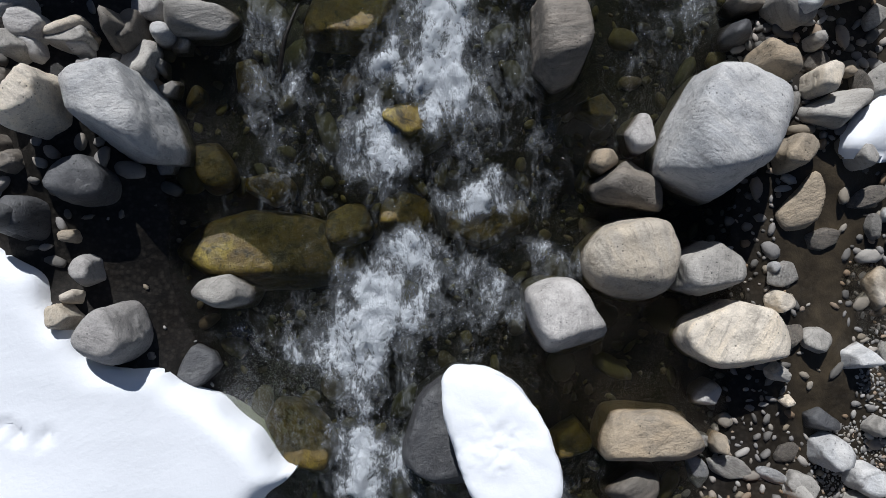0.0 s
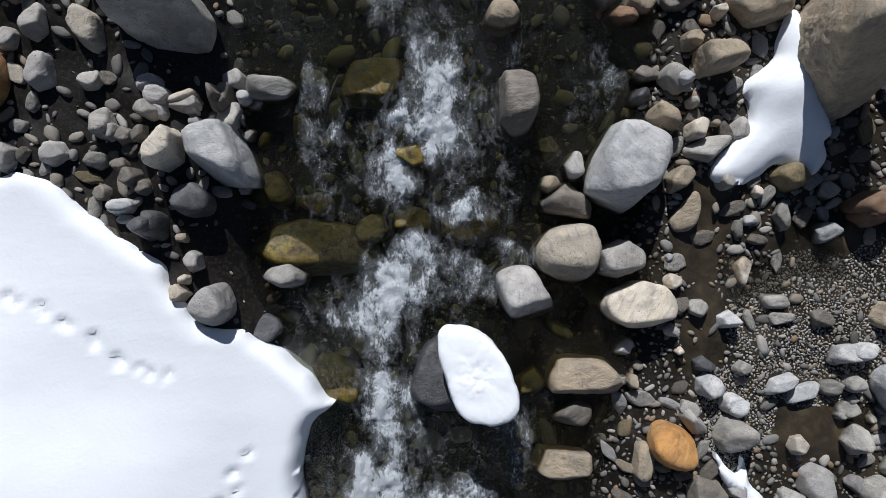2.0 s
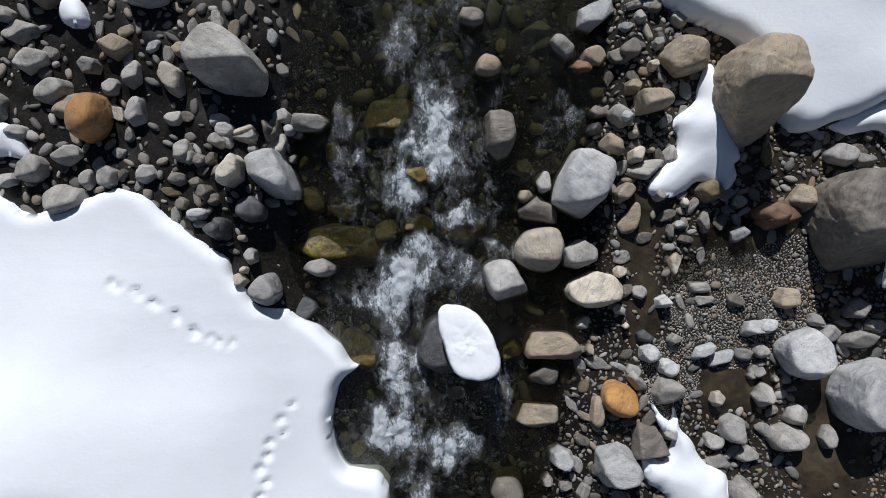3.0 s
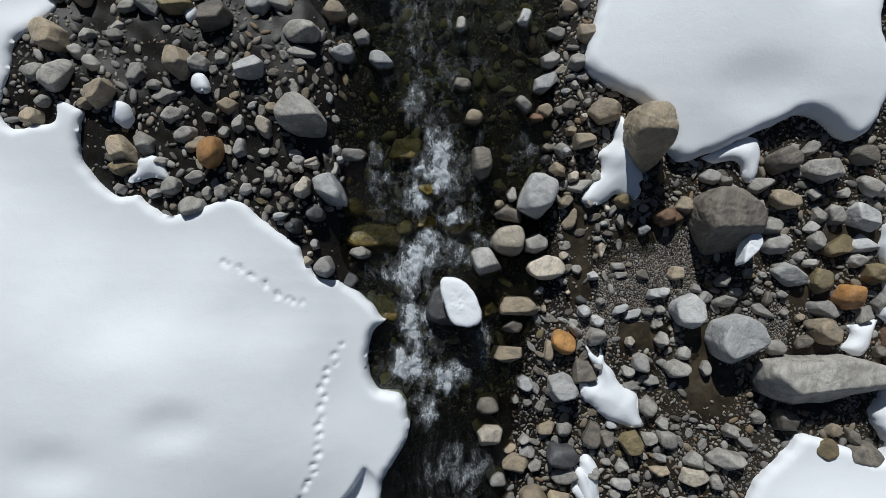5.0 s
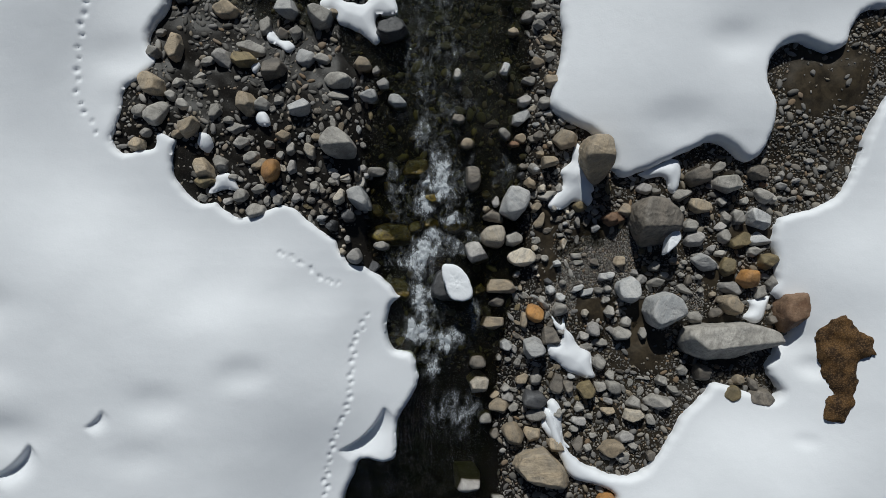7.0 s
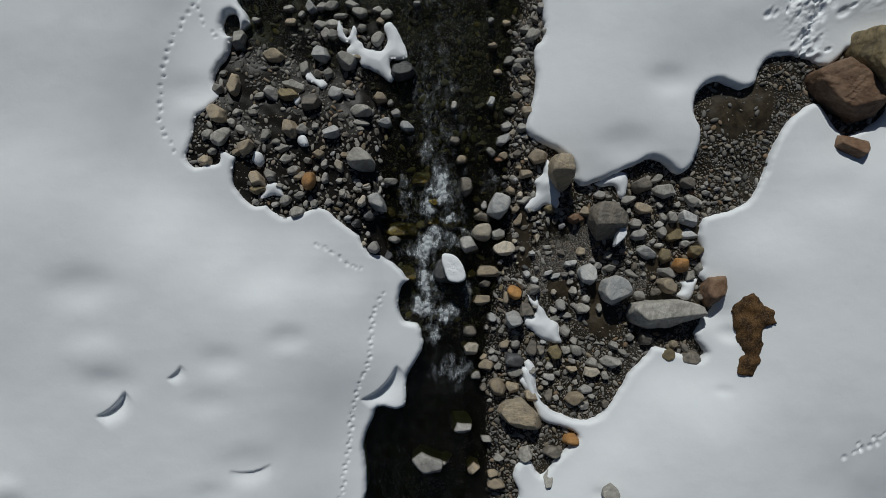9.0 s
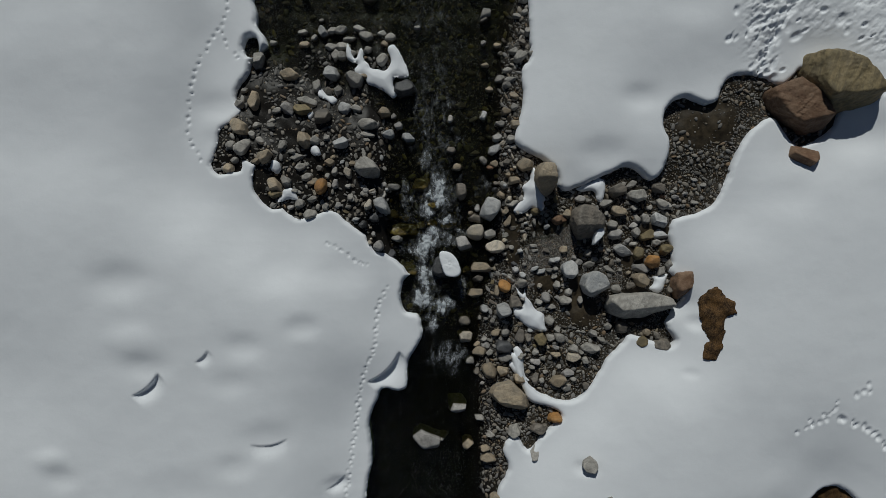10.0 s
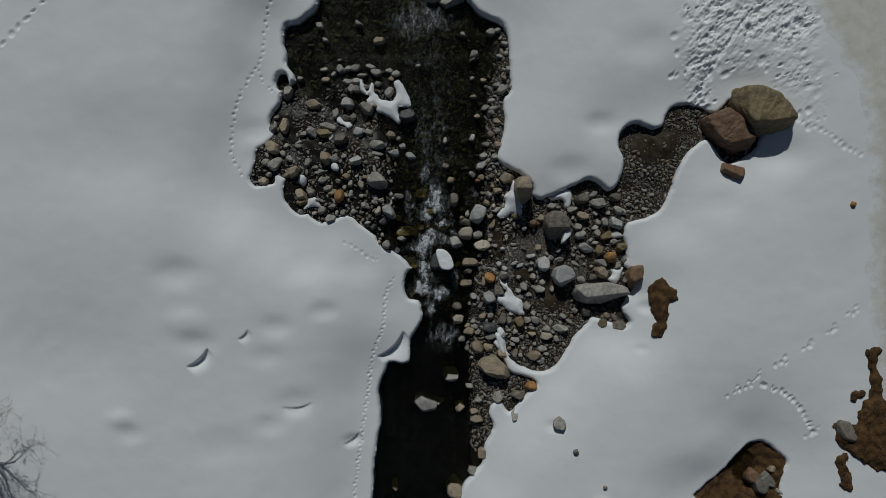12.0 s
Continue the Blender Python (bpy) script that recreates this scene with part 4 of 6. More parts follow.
def rounded(x, y, length, width, h, turn, tone):
    """A stone of a given plan and height, worn round to a greater or lesser degree."""
    h = standing(x, y, h, tone)
    seed = x * 5.7 + y * 9.1
    rnd = random.Random(round(seed * 1000))
    a, b, planes = length / 2, width / 2, []
    count, start = rnd.randint(5, 8), rnd.uniform(0, 6.28)
    for k in range(count):
        az = start + 6.283 * k / count + rnd.uniform(-0.25, 0.25)
        reach = math.hypot(a * math.cos(az), b * math.sin(az)) * rnd.uniform(0.9, 1.04)
        world_az = az + radians(turn)
        planes.append((lean(world_az, radians(rnd.uniform(-8, 18))), reach))
    planes.append((lean(radians(90 + rnd.gauss(0, 75)), radians(rnd.uniform(60, 84))), 0.66 * h))
    planes.append(((0, 0, -1), 0.65 * h))
    for k in range(4):
        az = rnd.uniform(0, 6.28)
        reach = math.hypot(a * math.cos(az), b * math.sin(az))
        up = radians(rnd.uniform(28, 62) if math.sin(az + radians(turn)) > -0.4 else rnd.uniform(12, 36))
        planes.append((lean(az + radians(turn), up), (reach * math.cos(up) + 0.7 * h * math.sin(up)) * rnd.uniform(0.76, 0.97)))
    az = radians(-90 - turn + rnd.uniform(-30, 30))
    up = radians(rnd.uniform(18, 34))
    planes.append((lean(az + radians(turn), up), math.hypot(a * math.cos(az), b * math.sin(az)) * rnd.uniform(0.35, 0.85) * math.cos(up) + 0.68 * h * math.sin(up)))
    span = (length + width) / 2
    co, faces = stone_shape(planes, 6 if tone == "orange" else rnd.uniform(7, 34), 0.075, seed, 5 if span > 0.45 else 4 if span > 0.13 else 3, 0.8 * LAYERS.get(tone, 0.15))
    co = filled(co, [(lean(radians(turn + w), 0), math.hypot(a * math.cos(radians(w)), b * math.sin(radians(w)))) for w in range(0, 360, 45)])
    settle(x, y, h, tone, co, faces, span)


faceted(-2.02, 0.84, 0.55, "light", 16, ((-167, 0.253), (-155, 0.225), (-144, 0.23), (-94, 0.287), (-93, 0.288), (-10, 0.328), (18, 0.222), (24, 0.215), (29, 0.218), (90, 0.308), (114, 0.326)), (-115, 18, 0.1))
faceted(-2.46, 0.86, 0.4, "cream", 12, ((-163, 0.158), (-117, 0.192), (-50, 0.126), (0, 0.123), (42, 0.19), (141, 0.104)))
faceted(1.76, 0.75, 0.6, "light", 12, ((-118, 0.408), (-113, 0.409), (-40, 0.331), (-27, 0.303), (2, 0.366), (60, 0.417), (81, 0.428), (149, 0.305), (158, 0.299), (171, 0.349)), (-76, 20, 0.25))
faceted(1.27, -0.07, 0.5, "cream", 5, ((-180, 0.346), (-140, 0.324), (-110, 0.291), (-96, 0.296), (-45, 0.33), (-14, 0.305), (16, 0.321), (66, 0.332), (104, 0.284), (137, 0.305)))
faceted(0.85, -0.50, 0.48, "pale", 6, ((-170, 0.261), (-145, 0.242), (-118, 0.266), (-76, 0.319), (-34, 0.374), (27, 0.224), (35, 0.227), (80, 0.307), (117, 0.341)), (-72, 20, 0.06))
faceted(1.76, -0.13, 0.38, "grey", 12, ((-180, 0.213), (-103, 0.193), (-61, 0.178), (0, 0.227), (57, 0.2), (118, 0.181)), (-80, 20, 0.1))
faceted(1.96, -0.58, 0.32, "cream", 12, ((-151, 0.335), (-118, 0.25), (-90, 0.236), (-61, 0.256), (-15, 0.341), (36, 0.312), (75, 0.241), (115, 0.238), (160, 0.353)))
faceted(1.46, -1.31, 0.3, "tan", 14, ((-180, 0.368), (-93, 0.168), (-9, 0.398), (28, 0.314), (45, 0.278), (87, 0.192), (103, 0.24), (153, 0.339)))
faceted(-2.13, -0.56, 0.36, "pale", 5, ((-149, 0.183), (-109, 0.175), (-60, 0.195), (-27, 0.189), (14, 0.174), (32, 0.167), (81, 0.206), (131, 0.176), (143, 0.17)))
faceted(0.26, -1.34, 0.4, "blue", 12, ((-165, 0.575), (-108, 0.409), (-94, 0.341), (-84, 0.482), (-47, 0.624), (11, 0.459), (24, 0.441), (63, 0.474), (80, 0.479), (123, 0.542), (163, 0.527)))
faceted(0.75, 1.36, 0.52, "dark", 10, ((-179, 0.184), (-135, 0.269), (-68, 0.3), (-21, 0.217), (9, 0.213), (62, 0.27), (99, 0.307)))
faceted(-1.25, -0.03, 0.22, "moss", 5, ((-133, 0.485), (-106, 0.333), (-94, 0.315), (-83, 0.347), (-40, 0.562), (39, 0.539), (73, 0.347), (93, 0.317), (108, 0.378), (139, 0.597)))
faceted(-0.65, 1.60, 0.3, "moss", 7, ((-134, 0.331), (-96, 0.257), (-75, 0.246), (-14, 0.303), (17, 0.336), (93, 0.236), (151, 0.297), (167, 0.305)))
faceted(-1.05, -1.39, 0.24, "moss", 6, ((-159, 0.223), (-141, 0.213), (-104, 0.289), (-26, 0.293), (13, 0.245), (51, 0.23), (82, 0.282), (146, 0.33)))
faceted(-4.08, 1.49, 0.5, "orange", 5, ((-172, 0.228), (-117, 0.297), (-56, 0.24), (-19, 0.206), (10, 0.232), (64, 0.293), (122, 0.25), (159, 0.203)))
faceted(-2.48, 2.09, 0.55, "grey", 14, ((-157, 0.399), (-119, 0.311), (-68, 0.409), (-12, 0.443), (32, 0.344), (61, 0.337), (107, 0.4), (142, 0.418)), (-80, 22, 0.05))
faceted(2.63, 1.77, 0.4, "tan", 14, ((-169, 0.255), (-77, 0.144), (-60, 0.165), (4, 0.432), (22, 0.111), (90, 0.065), (101, 0.267), (177, 0.244)))
faceted(3.60, 1.78, 1.15, "tan", 8, ((180, 0.36), (-150, 0.36), (-95, 0.66), (-60, 0.62), (-25, 0.45), (5, 0.37), (40, 0.46), (90, 0.5), (140, 0.48)), (-92, 27, 0.06))
faceted(5.05, 0.23, 0.85, "dark", 13, ((-163, 0.524), (-149, 0.528), (-140, 0.567), (-55, 0.641), (-29, 0.573), (3, 0.553), (36, 0.585), (90, 0.661), (124, 0.646), (168, 0.603)), (-84, 27, 0.1))
faceted(5.41, -1.87, 0.6, "light", 12, ((-158, 0.48), (-121, 0.487), (-56, 0.386), (0, 0.522), (58, 0.437), (113, 0.433), (162, 0.456)), (-66, 24, 0.22))
faceted(6.88, -2.61, 0.8, "grey", 14, ((-152, 1.027), (-114, 0.686), (-85, 0.498), (-65, 0.539), (28, 1.182), (74, 0.59), (93, 0.443), (106, 0.555), (162, 1.043)), (-84, 30, 0.1))
faceted(8.34, -1.83, 0.6, "red", 13, ((-180, 0.32), (-153, 0.398), (-53, 0.405), (-24, 0.269), (-9, 0.319), (96, 0.417), (158, 0.333)))
faceted(4.56, -1.38, 0.42, "light", 13, ((-147, 0.269), (-115, 0.321), (-38, 0.309), (0, 0.271), (42, 0.312), (116, 0.302), (159, 0.325)))
faceted(-0.48, -7.51, 0.32, "pale", 16, ((-180, 0.524), (-121, 0.317), (-76, 0.415), (-11, 0.49), (69, 0.309), (121, 0.456)))
faceted(2.49, -5.87, 0.62, "tan", 14, ((-121, 0.422), (-100, 0.458), (-28, 0.806), (31, 0.517), (45, 0.448), (105, 0.577), (155, 0.721)))
faceted(13.29, 4.82, 1.1, "olive", 12, ((-180, 1.324), (-147, 0.929), (-146, 0.926), (-88, 0.956), (-75, 1.115), (0, 1.526), (50, 0.771), (57, 0.82), (98, 1.149)))
faceted(11.98, 4.07, 0.8, "red", 13, ((-180, 1.009), (-147, 0.751), (-125, 0.65), (-75, 0.994), (-25, 1.15), (32, 0.682), (51, 0.703), (111, 0.958)))
faceted(13.69, -10.73, 0.4, "dark", 9, ((-171, 0.298), (-116, 0.388), (-42, 0.353), (8, 0.303), (46, 0.358), (131, 0.356)))
rounded(-2.28, 0.43, 0.37, 0.32, 0.26, -40, "blue")
rounded(-2.68, 0.19, 0.30, 0.21, 0.35, 60, "blue")
rounded(-1.51, -0.30, 0.44, 0.21, 0.34, -10, "grey")
rounded(-0.14, 0.90, 0.75, 0.26, 0.2, -0, "moss")
rounded(-0.28, 0.23, 0.44, 0.36, 0.2, -0, "moss")
rounded(0.34, 0.17, 0.66, 0.32, 0.2, -0, "moss")
rounded(0.94, -1.41, 0.33, 0.30, 0.2, -0, "moss")
rounded(-1.34, 1.16, 0.34, 0.23, 0.12, -70, "moss")
rounded(-1.62, 0.56, 0.42, 0.27, 0.1, -60, "moss")
rounded(-1.24, 0.41, 0.39, 0.24, 0.1, -0, "moss")
rounded(-0.67, 0.17, 0.36, 0.32, 0.1, -0, "moss")
rounded(-2.03, 0.04, 0.32, 0.23, 0.1, -0, "moss")
rounded(1.06, 0.97, 0.31, 0.19, 0.1, -0, "moss")
rounded(-1.70, -0.82, 0.33, 0.23, 0.1, 40, "blue")
rounded(1.32, 0.78, 0.32, 0.18, 0.2, -100, "pale")
rounded(1.09, 0.61, 0.22, 0.18, 0.18, 20, "tan")
rounded(1.24, 0.41, 0.56, 0.27, 0.25, -3, "dark")
rounded(2.28, 0.64, 0.31, 0.17, 0.2, 60, "tan")
rounded(2.15, 1.22, 0.37, 0.17, 0.28, -50, "tan")
rounded(1.93, 1.43, 0.24, 0.16, 0.2, 20, "blue")
rounded(2.42, 1.09, 0.25, 0.19, 0.24, 50, "cream")
rounded(2.55, 0.94, 0.49, 0.15, 0.16, 22, "grey")
rounded(2.26, 1.54, 0.21, 0.13, 0.24, -20, "light")
rounded(1.99, 1.63, 0.29, 0.11, 0.18, -0, "dark")
rounded(2.39, 1.35, 0.11, 0.13, 0.14, -0, "grey")
rounded(2.61, 1.16, 0.12, 0.07, 0.1, -0, "tan")
rounded(2.71, 0.62, 0.16, 0.20, 0.18, -0, "grey")
rounded(2.38, 0.33, 0.48, 0.15, 0.08, 62, "tan")
rounded(2.28, -0.35, 0.16, 0.16, 0.12, -10, "cream")
rounded(1.84, -1.01, 0.26, 0.15, 0.16, 45, "pale")
rounded(2.28, -0.83, 0.16, 0.13, 0.14, -0, "grey")
rounded(2.83, -0.73, 0.27, 0.20, 0.2, 6, "light")
rounded(2.52, -0.61, 0.21, 0.17, 0.08, -40, "grey")
rounded(2.62, -1.18, 0.25, 0.15, 0.1, -20, "blue")
rounded(2.67, -1.38, 0.27, 0.25, 0.2, -20, "light")
rounded(2.93, -1.58, 0.22, 0.22, 0.18, -0, "light")
rounded(2.47, -1.63, 0.24, 0.15, 0.14, -60, "grey")
rounded(2.37, -1.04, 0.11, 0.08, 0.1, -0, "cream")
rounded(0.53, -0.56, 0.14, 0.13, 0.12, -0, "grey")
rounded(2.24, -0.11, 0.08, 0.08, 0.08, -0, "light")
rounded(1.36, -1.70, 0.44, 0.19, 0.16, 15, "dark")
rounded(1.93, -1.35, 0.19, 0.12, 0.18, -90, "tan")
rounded(-2.31, -0.14, 0.17, 0.22, 0.2, -0, "pale")
rounded(-2.39, -0.31, 0.11, 0.10, 0.16, -30, "cream")
rounded(-2.43, -0.44, 0.14, 0.19, 0.18, -0, "cream")
rounded(-2.26, 1.15, 0.16, 0.11, 0.12, -12, "pale")
rounded(-2.08, 1.38, 0.31, 0.15, 0.3, -88, "dark")
rounded(-1.86, 1.42, 0.16, 0.15, 0.18, -25, "light")
rounded(-2.35, 1.37, 0.31, 0.10, 0.14, 15, "cream")
rounded(-2.29, 1.27, 0.14, 0.11, 0.16, -0, "pale")
rounded(-2.64, 1.25, 0.24, 0.18, 0.2, -35, "grey")
rounded(-1.90, 1.22, 0.15, 0.08, 0.14, -72, "grey")
rounded(-1.84, 1.07, 0.17, 0.11, 0.12, 50, "grey")
rounded(-1.72, 1.04, 0.20, 0.12, 0.12, 60, "moss")
rounded(-2.73, 1.03, 0.19, 0.08, 0.16, 60, "dark")
rounded(-2.41, 0.08, 0.13, 0.09, 0.1, -0, "tan")
rounded(-2.82, 0.63, 0.20, 0.20, 0.2, -20, "dark")
rounded(-2.43, 0.87, 0.19, 0.11, 0.1, -80, "dark")
rounded(-2.63, 1.48, 0.23, 0.17, 0.16, 10, "pale")
rounded(-2.03, 1.40, 0.34, 0.16, 0.2, -95, "dark")
rounded(-1.79, 1.37, 0.18, 0.12, 0.1, -20, "grey")
rounded(-2.32, 1.32, 0.27, 0.13, 0.12, 15, "tan")
rounded(-2.57, 1.25, 0.24, 0.14, 0.12, -40, "pale")
rounded(-2.99, 1.05, 0.19, 0.16, 0.15, 40, "grey")
rounded(-2.93, 0.75, 0.16, 0.12, 0.12, -80, "dark")
rounded(-2.91, 0.37, 0.29, 0.15, 0.18, 8, "light")
rounded(-2.90, 0.25, 0.17, 0.08, 0.08, 10, "grey")
rounded(-2.63, 0.21, 0.35, 0.21, 0.28, -85, "blue")
rounded(-2.64, 0.89, 0.27, 0.10, 0.12, 55, "dark")
rounded(-2.71, 0.54, 0.16, 0.14, 0.12, 30, "dark")
rounded(1.89, 2.30, 0.35, 0.22, 0.2, 20, "tan")
rounded(2.32, 2.35, 0.27, 0.19, 0.15, -0, "dark")
rounded(2.96, 2.25, 0.59, 0.44, 0.3, 20, "tan")
rounded(2.23, 1.57, 0.34, 0.24, 0.22, -40, "grey")
rounded(2.16, 1.25, 0.33, 0.16, 0.18, -50, "tan")
rounded(2.85, 1.09, 0.28, 0.11, 0.14, -95, "grey")
rounded(3.36, 0.66, 0.38, 0.25, 0.22, -10, "olive")
rounded(2.37, 1.92, 0.21, 0.19, 0.16, 40, "tan")
rounded(2.59, 2.17, 0.17, 0.15, 0.16, 20, "cream")
rounded(3.73, 0.53, 0.20, 0.14, 0.14, -40, "grey")
rounded(3.33, 0.29, 0.35, 0.10, 0.14, -85, "grey")
rounded(3.02, 0.25, 0.14, 0.10, 0.08, -0, "light")
rounded(3.75, 0.12, 0.26, 0.17, 0.16, 60, "light")
rounded(3.07, 0.52, 0.14, 0.10, 0.1, -90, "cream")
rounded(3.00, -0.26, 0.35, 0.07, 0.1, -92, "cream")
rounded(4.10, 0.38, 0.42, 0.29, 0.34, 5, "red")
rounded(3.30, -0.55, 0.30, 0.14, 0.12, -8, "grey")
rounded(2.89, -1.56, 0.23, 0.22, 0.16, -0, "light")
rounded(3.33, -1.35, 0.37, 0.14, 0.16, 30, "light")
rounded(2.98, -1.20, 0.18, 0.14, 0.12, 15, "grey")
rounded(4.12, -1.03, 0.26, 0.17, 0.14, 25, "light")
rounded(4.08, -1.36, 0.20, 0.20, 0.16, -0, "grey")
rounded(4.10, -1.53, 0.14, 0.10, 0.08, -0, "grey")
rounded(4.00, -1.67, 0.16, 0.12, 0.1, 30, "grey")
rounded(4.31, -1.73, 0.10, 0.11, 0.08, -0, "grey")
rounded(4.43, -1.74, 0.13, 0.12, 0.1, -10, "grey")
rounded(2.51, -1.74, 0.39, 0.16, 0.16, -50, "grey")
rounded(7.05, -1.76, 0.56, 0.47, 0.3, -40, "tan")
rounded(6.38, -3.43, 0.51, 0.39, 0.34, -75, "dark")
rounded(5.94, -3.40, 0.30, 0.30, 0.18, -50, "grey")
rounded(7.06, -3.91, 0.43, 0.44, 0.28, -50, "olive")
rounded(7.26, -3.58, 0.30, 0.27, 0.2, -45, "tan")
rounded(7.76, -4.01, 0.69, 0.51, 0.32, -10, "dark")
rounded(7.57, -3.68, 0.38, 0.18, 0.2, -60, "dark")
rounded(3.73, -0.71, 0.26, 0.13, 0.1, -20, "dark")
rounded(3.97, -1.07, 0.33, 0.15, 0.1, 30, "grey")
rounded(3.58, -1.45, 0.39, 0.13, 0.1, 30, "light")
rounded(3.35, -0.71, 0.28, 0.11, 0.08, -10, "grey")
rounded(6.19, -2.06, 0.35, 0.33, 0.2, -0, "grey")
rounded(6.66, -1.94, 0.37, 0.21, 0.12, 20, "dark")
rounded(6.92, -2.29, 0.30, 0.15, 0.12, -0, "grey")
rounded(8.00, -2.09, 0.23, 0.25, 0.18, -0, "dark")
rounded(8.11, -1.76, 0.12, 0.22, 0.15, -80, "grey")
rounded(3.87, -1.40, 0.26, 0.18, 0.1, -0, "grey")
rounded(4.05, -1.63, 0.21, 0.20, 0.1, -0, "grey")
rounded(-3.17, 0.80, 0.25, 0.15, 0.12, -0, "grey")
rounded(-3.12, 0.50, 0.16, 0.17, 0.1, -0, "dark")
rounded(-2.88, 1.02, 0.21, 0.19, 0.12, -0, "dark")
rounded(0.39, 2.79, 0.32, 0.43, 0.15, -90, "dark")
rounded(1.52, 3.98, 0.39, 0.27, 0.18, 75, "light")
rounded(1.18, 3.88, 0.36, 0.14, 0.12, 25, "light")
rounded(1.24, 3.74, 0.14, 0.12, 0.07, -0, "grey")
rounded(1.73, 3.83, 0.21, 0.11, 0.08, -80, "grey")
rounded(1.75, 2.18, 0.33, 0.17, 0.14, -5, "red")
rounded(1.97, 2.24, 0.15, 0.12, 0.1, -0, "orange")
rounded(1.22, 2.70, 0.40, 0.11, 0.1, 12, "grey")
rounded(0.73, 4.37, 0.49, 0.08, 0.08, -5, "dark")
rounded(2.42, 2.72, 0.21, 0.10, 0.1, -70, "grey")
rounded(2.58, 2.83, 0.18, 0.14, 0.12, -0, "dark")
rounded(2.88, 2.70, 0.24, 0.17, 0.14, -40, "grey")
rounded(2.64, 2.42, 0.16, 0.12, 0.1, -0, "grey")
rounded(2.22, 2.30, 0.30, 0.21, 0.1, -0, "dark")
rounded(7.16, 2.00, 0.25, 0.26, 0.25, -0, "grey")
rounded(2.42, 5.19, 0.42, 0.18, 0.16, -0, "grey")
rounded(3.02, 6.82, 0.33, 0.24, 0.2, -80, "grey")
rounded(2.23, 6.57, 0.24, 0.15, 0.12, -60, "grey")
rounded(1.50, 3.99, 0.36, 0.17, 0.14, 75, "light")
rounded(2.54, 6.17, 0.23, 0.35, 0.16, -80, "grey")
rounded(2.85, 6.48, 0.24, 0.19, 0.16, -0, "dark")
rounded(0.63, -6.29, 0.78, 0.40, 0.3, 15, "pale")
rounded(1.43, -6.69, 0.43, 0.23, 0.2, -25, "grey")
rounded(0.09, -7.46, 0.39, 0.18, 0.14, -15, "grey")
rounded(1.01, -7.67, 0.55, 0.41, 0.24, 60, "tan")
rounded(1.81, -7.30, 0.37, 0.17, 0.16, -0, "grey")
rounded(2.65, -7.15, 0.55, 0.48, 0.32, -50, "grey")
rounded(3.49, -7.03, 0.71, 0.44, 0.36, -0, "dark")
rounded(4.11, -6.64, 0.54, 0.42, 0.4, -20, "orange")
rounded(3.37, -7.89, 0.77, 0.31, 0.3, -100, "grey")
rounded(5.18, -8.08, 0.67, 0.59, 0.42, -20, "grey")
rounded(1.71, -8.14, 0.63, 0.24, 0.24, -0, "tan")
rounded(1.62, -7.77, 0.37, 0.24, 0.18, -0, "tan")
rounded(3.70, -6.96, 0.28, 0.20, 0.2, -0, "dark")
rounded(0.79, -11.27, 0.93, 0.82, 0.4, -60, "tan")
rounded(1.59, -10.39, 0.58, 0.43, 0.3, -0, "grey")
rounded(2.00, -9.62, 0.68, 0.44, 0.3, -80, "tan")
rounded(-1.85, -11.18, 0.43, 0.28, 0.24, -30, "tan")
rounded(7.02, -10.67, 0.20, 0.17, 0.15, -0, "dark")
rounded(5.83, -9.21, 0.30, 0.26, 0.2, -60, "dark")
rounded(6.81, -11.34, 0.99, 0.48, 0.35, -0, "grey")
rounded(12.19, 2.42, 1.11, 0.63, 0.4, -5, "red")
rounded(16.89, 1.07, 0.23, 0.27, 0.2, -0, "orange")
rounded(0.66, 9.73, 1.16, 0.45, 0.4, 10, "grey")
rounded(-0.17, 9.79, 0.71, 0.37, 0.3, -0, "grey")
rounded(2.57, 8.48, 0.32, 0.20, 0.2, -0, "grey")
rounded(-0.78, 6.99, 0.28, 0.17, 0.14, -0, "grey")
rounded(1.99, 6.39, 0.33, 0.22, 0.16, -0, "tan")
rounded(2.33, 5.00, 0.33, 0.22, 0.14, -0, "grey")
rounded(2.10, 6.13, 0.23, 0.18, 0.12, -0, "grey")

rounded(1.27, -2.23, 0.67, 0.34, 0.25, 8, "tan")
rounded(1.60, -2.78, 0.34, 0.33, 0.25, 0, "light")
rounded(2.27, -2.82, 0.63, 0.58, 0.44, 0, "light")
rounded(2.70, -2.54, 0.65, 0.27, 0.20, -50, "dark")
rounded(2.90, -1.88, 0.41, 0.39, 0.29, 0, "grey")
rounded(2.27, -1.97, 0.51, 0.41, 0.31, -60, "orange")
rounded(2.03, -2.14, 0.44, 0.17, 0.13, 90, "tan")
rounded(3.75, -2.36, 0.39, 0.36, 0.27, 90, "pale")
rounded(4.42, -2.48, 0.51, 0.36, 0.27, 0, "grey")
rounded(4.54, -2.18, 0.29, 0.27, 0.20, 0, "grey")
rounded(4.14, -1.93, 0.36, 0.29, 0.22, 80, "grey")
rounded(3.51, -1.96, 0.24, 0.17, 0.13, 80, "cream")
rounded(4.96, -2.48, 0.34, 0.22, 0.16, 90, "grey")
rounded(3.51, -2.54, 0.32, 0.17, 0.13, -50, "grey")
rounded(3.96, -2.72, 0.32, 0.19, 0.15, 0, "grey")
rounded(3.59, -2.82, 0.34, 0.13, 0.10, -10, "grey")
rounded(3.89, -3.20, 0.40, 0.34, 0.25, 90, "grey")
rounded(4.17, -3.51, 0.29, 0.19, 0.15, -70, "grey")
rounded(2.93, -2.42, 0.19, 0.19, 0.15, 0, "pale")
rounded(3.06, -3.11, 0.18, 0.12, 0.10, 10, "grey")
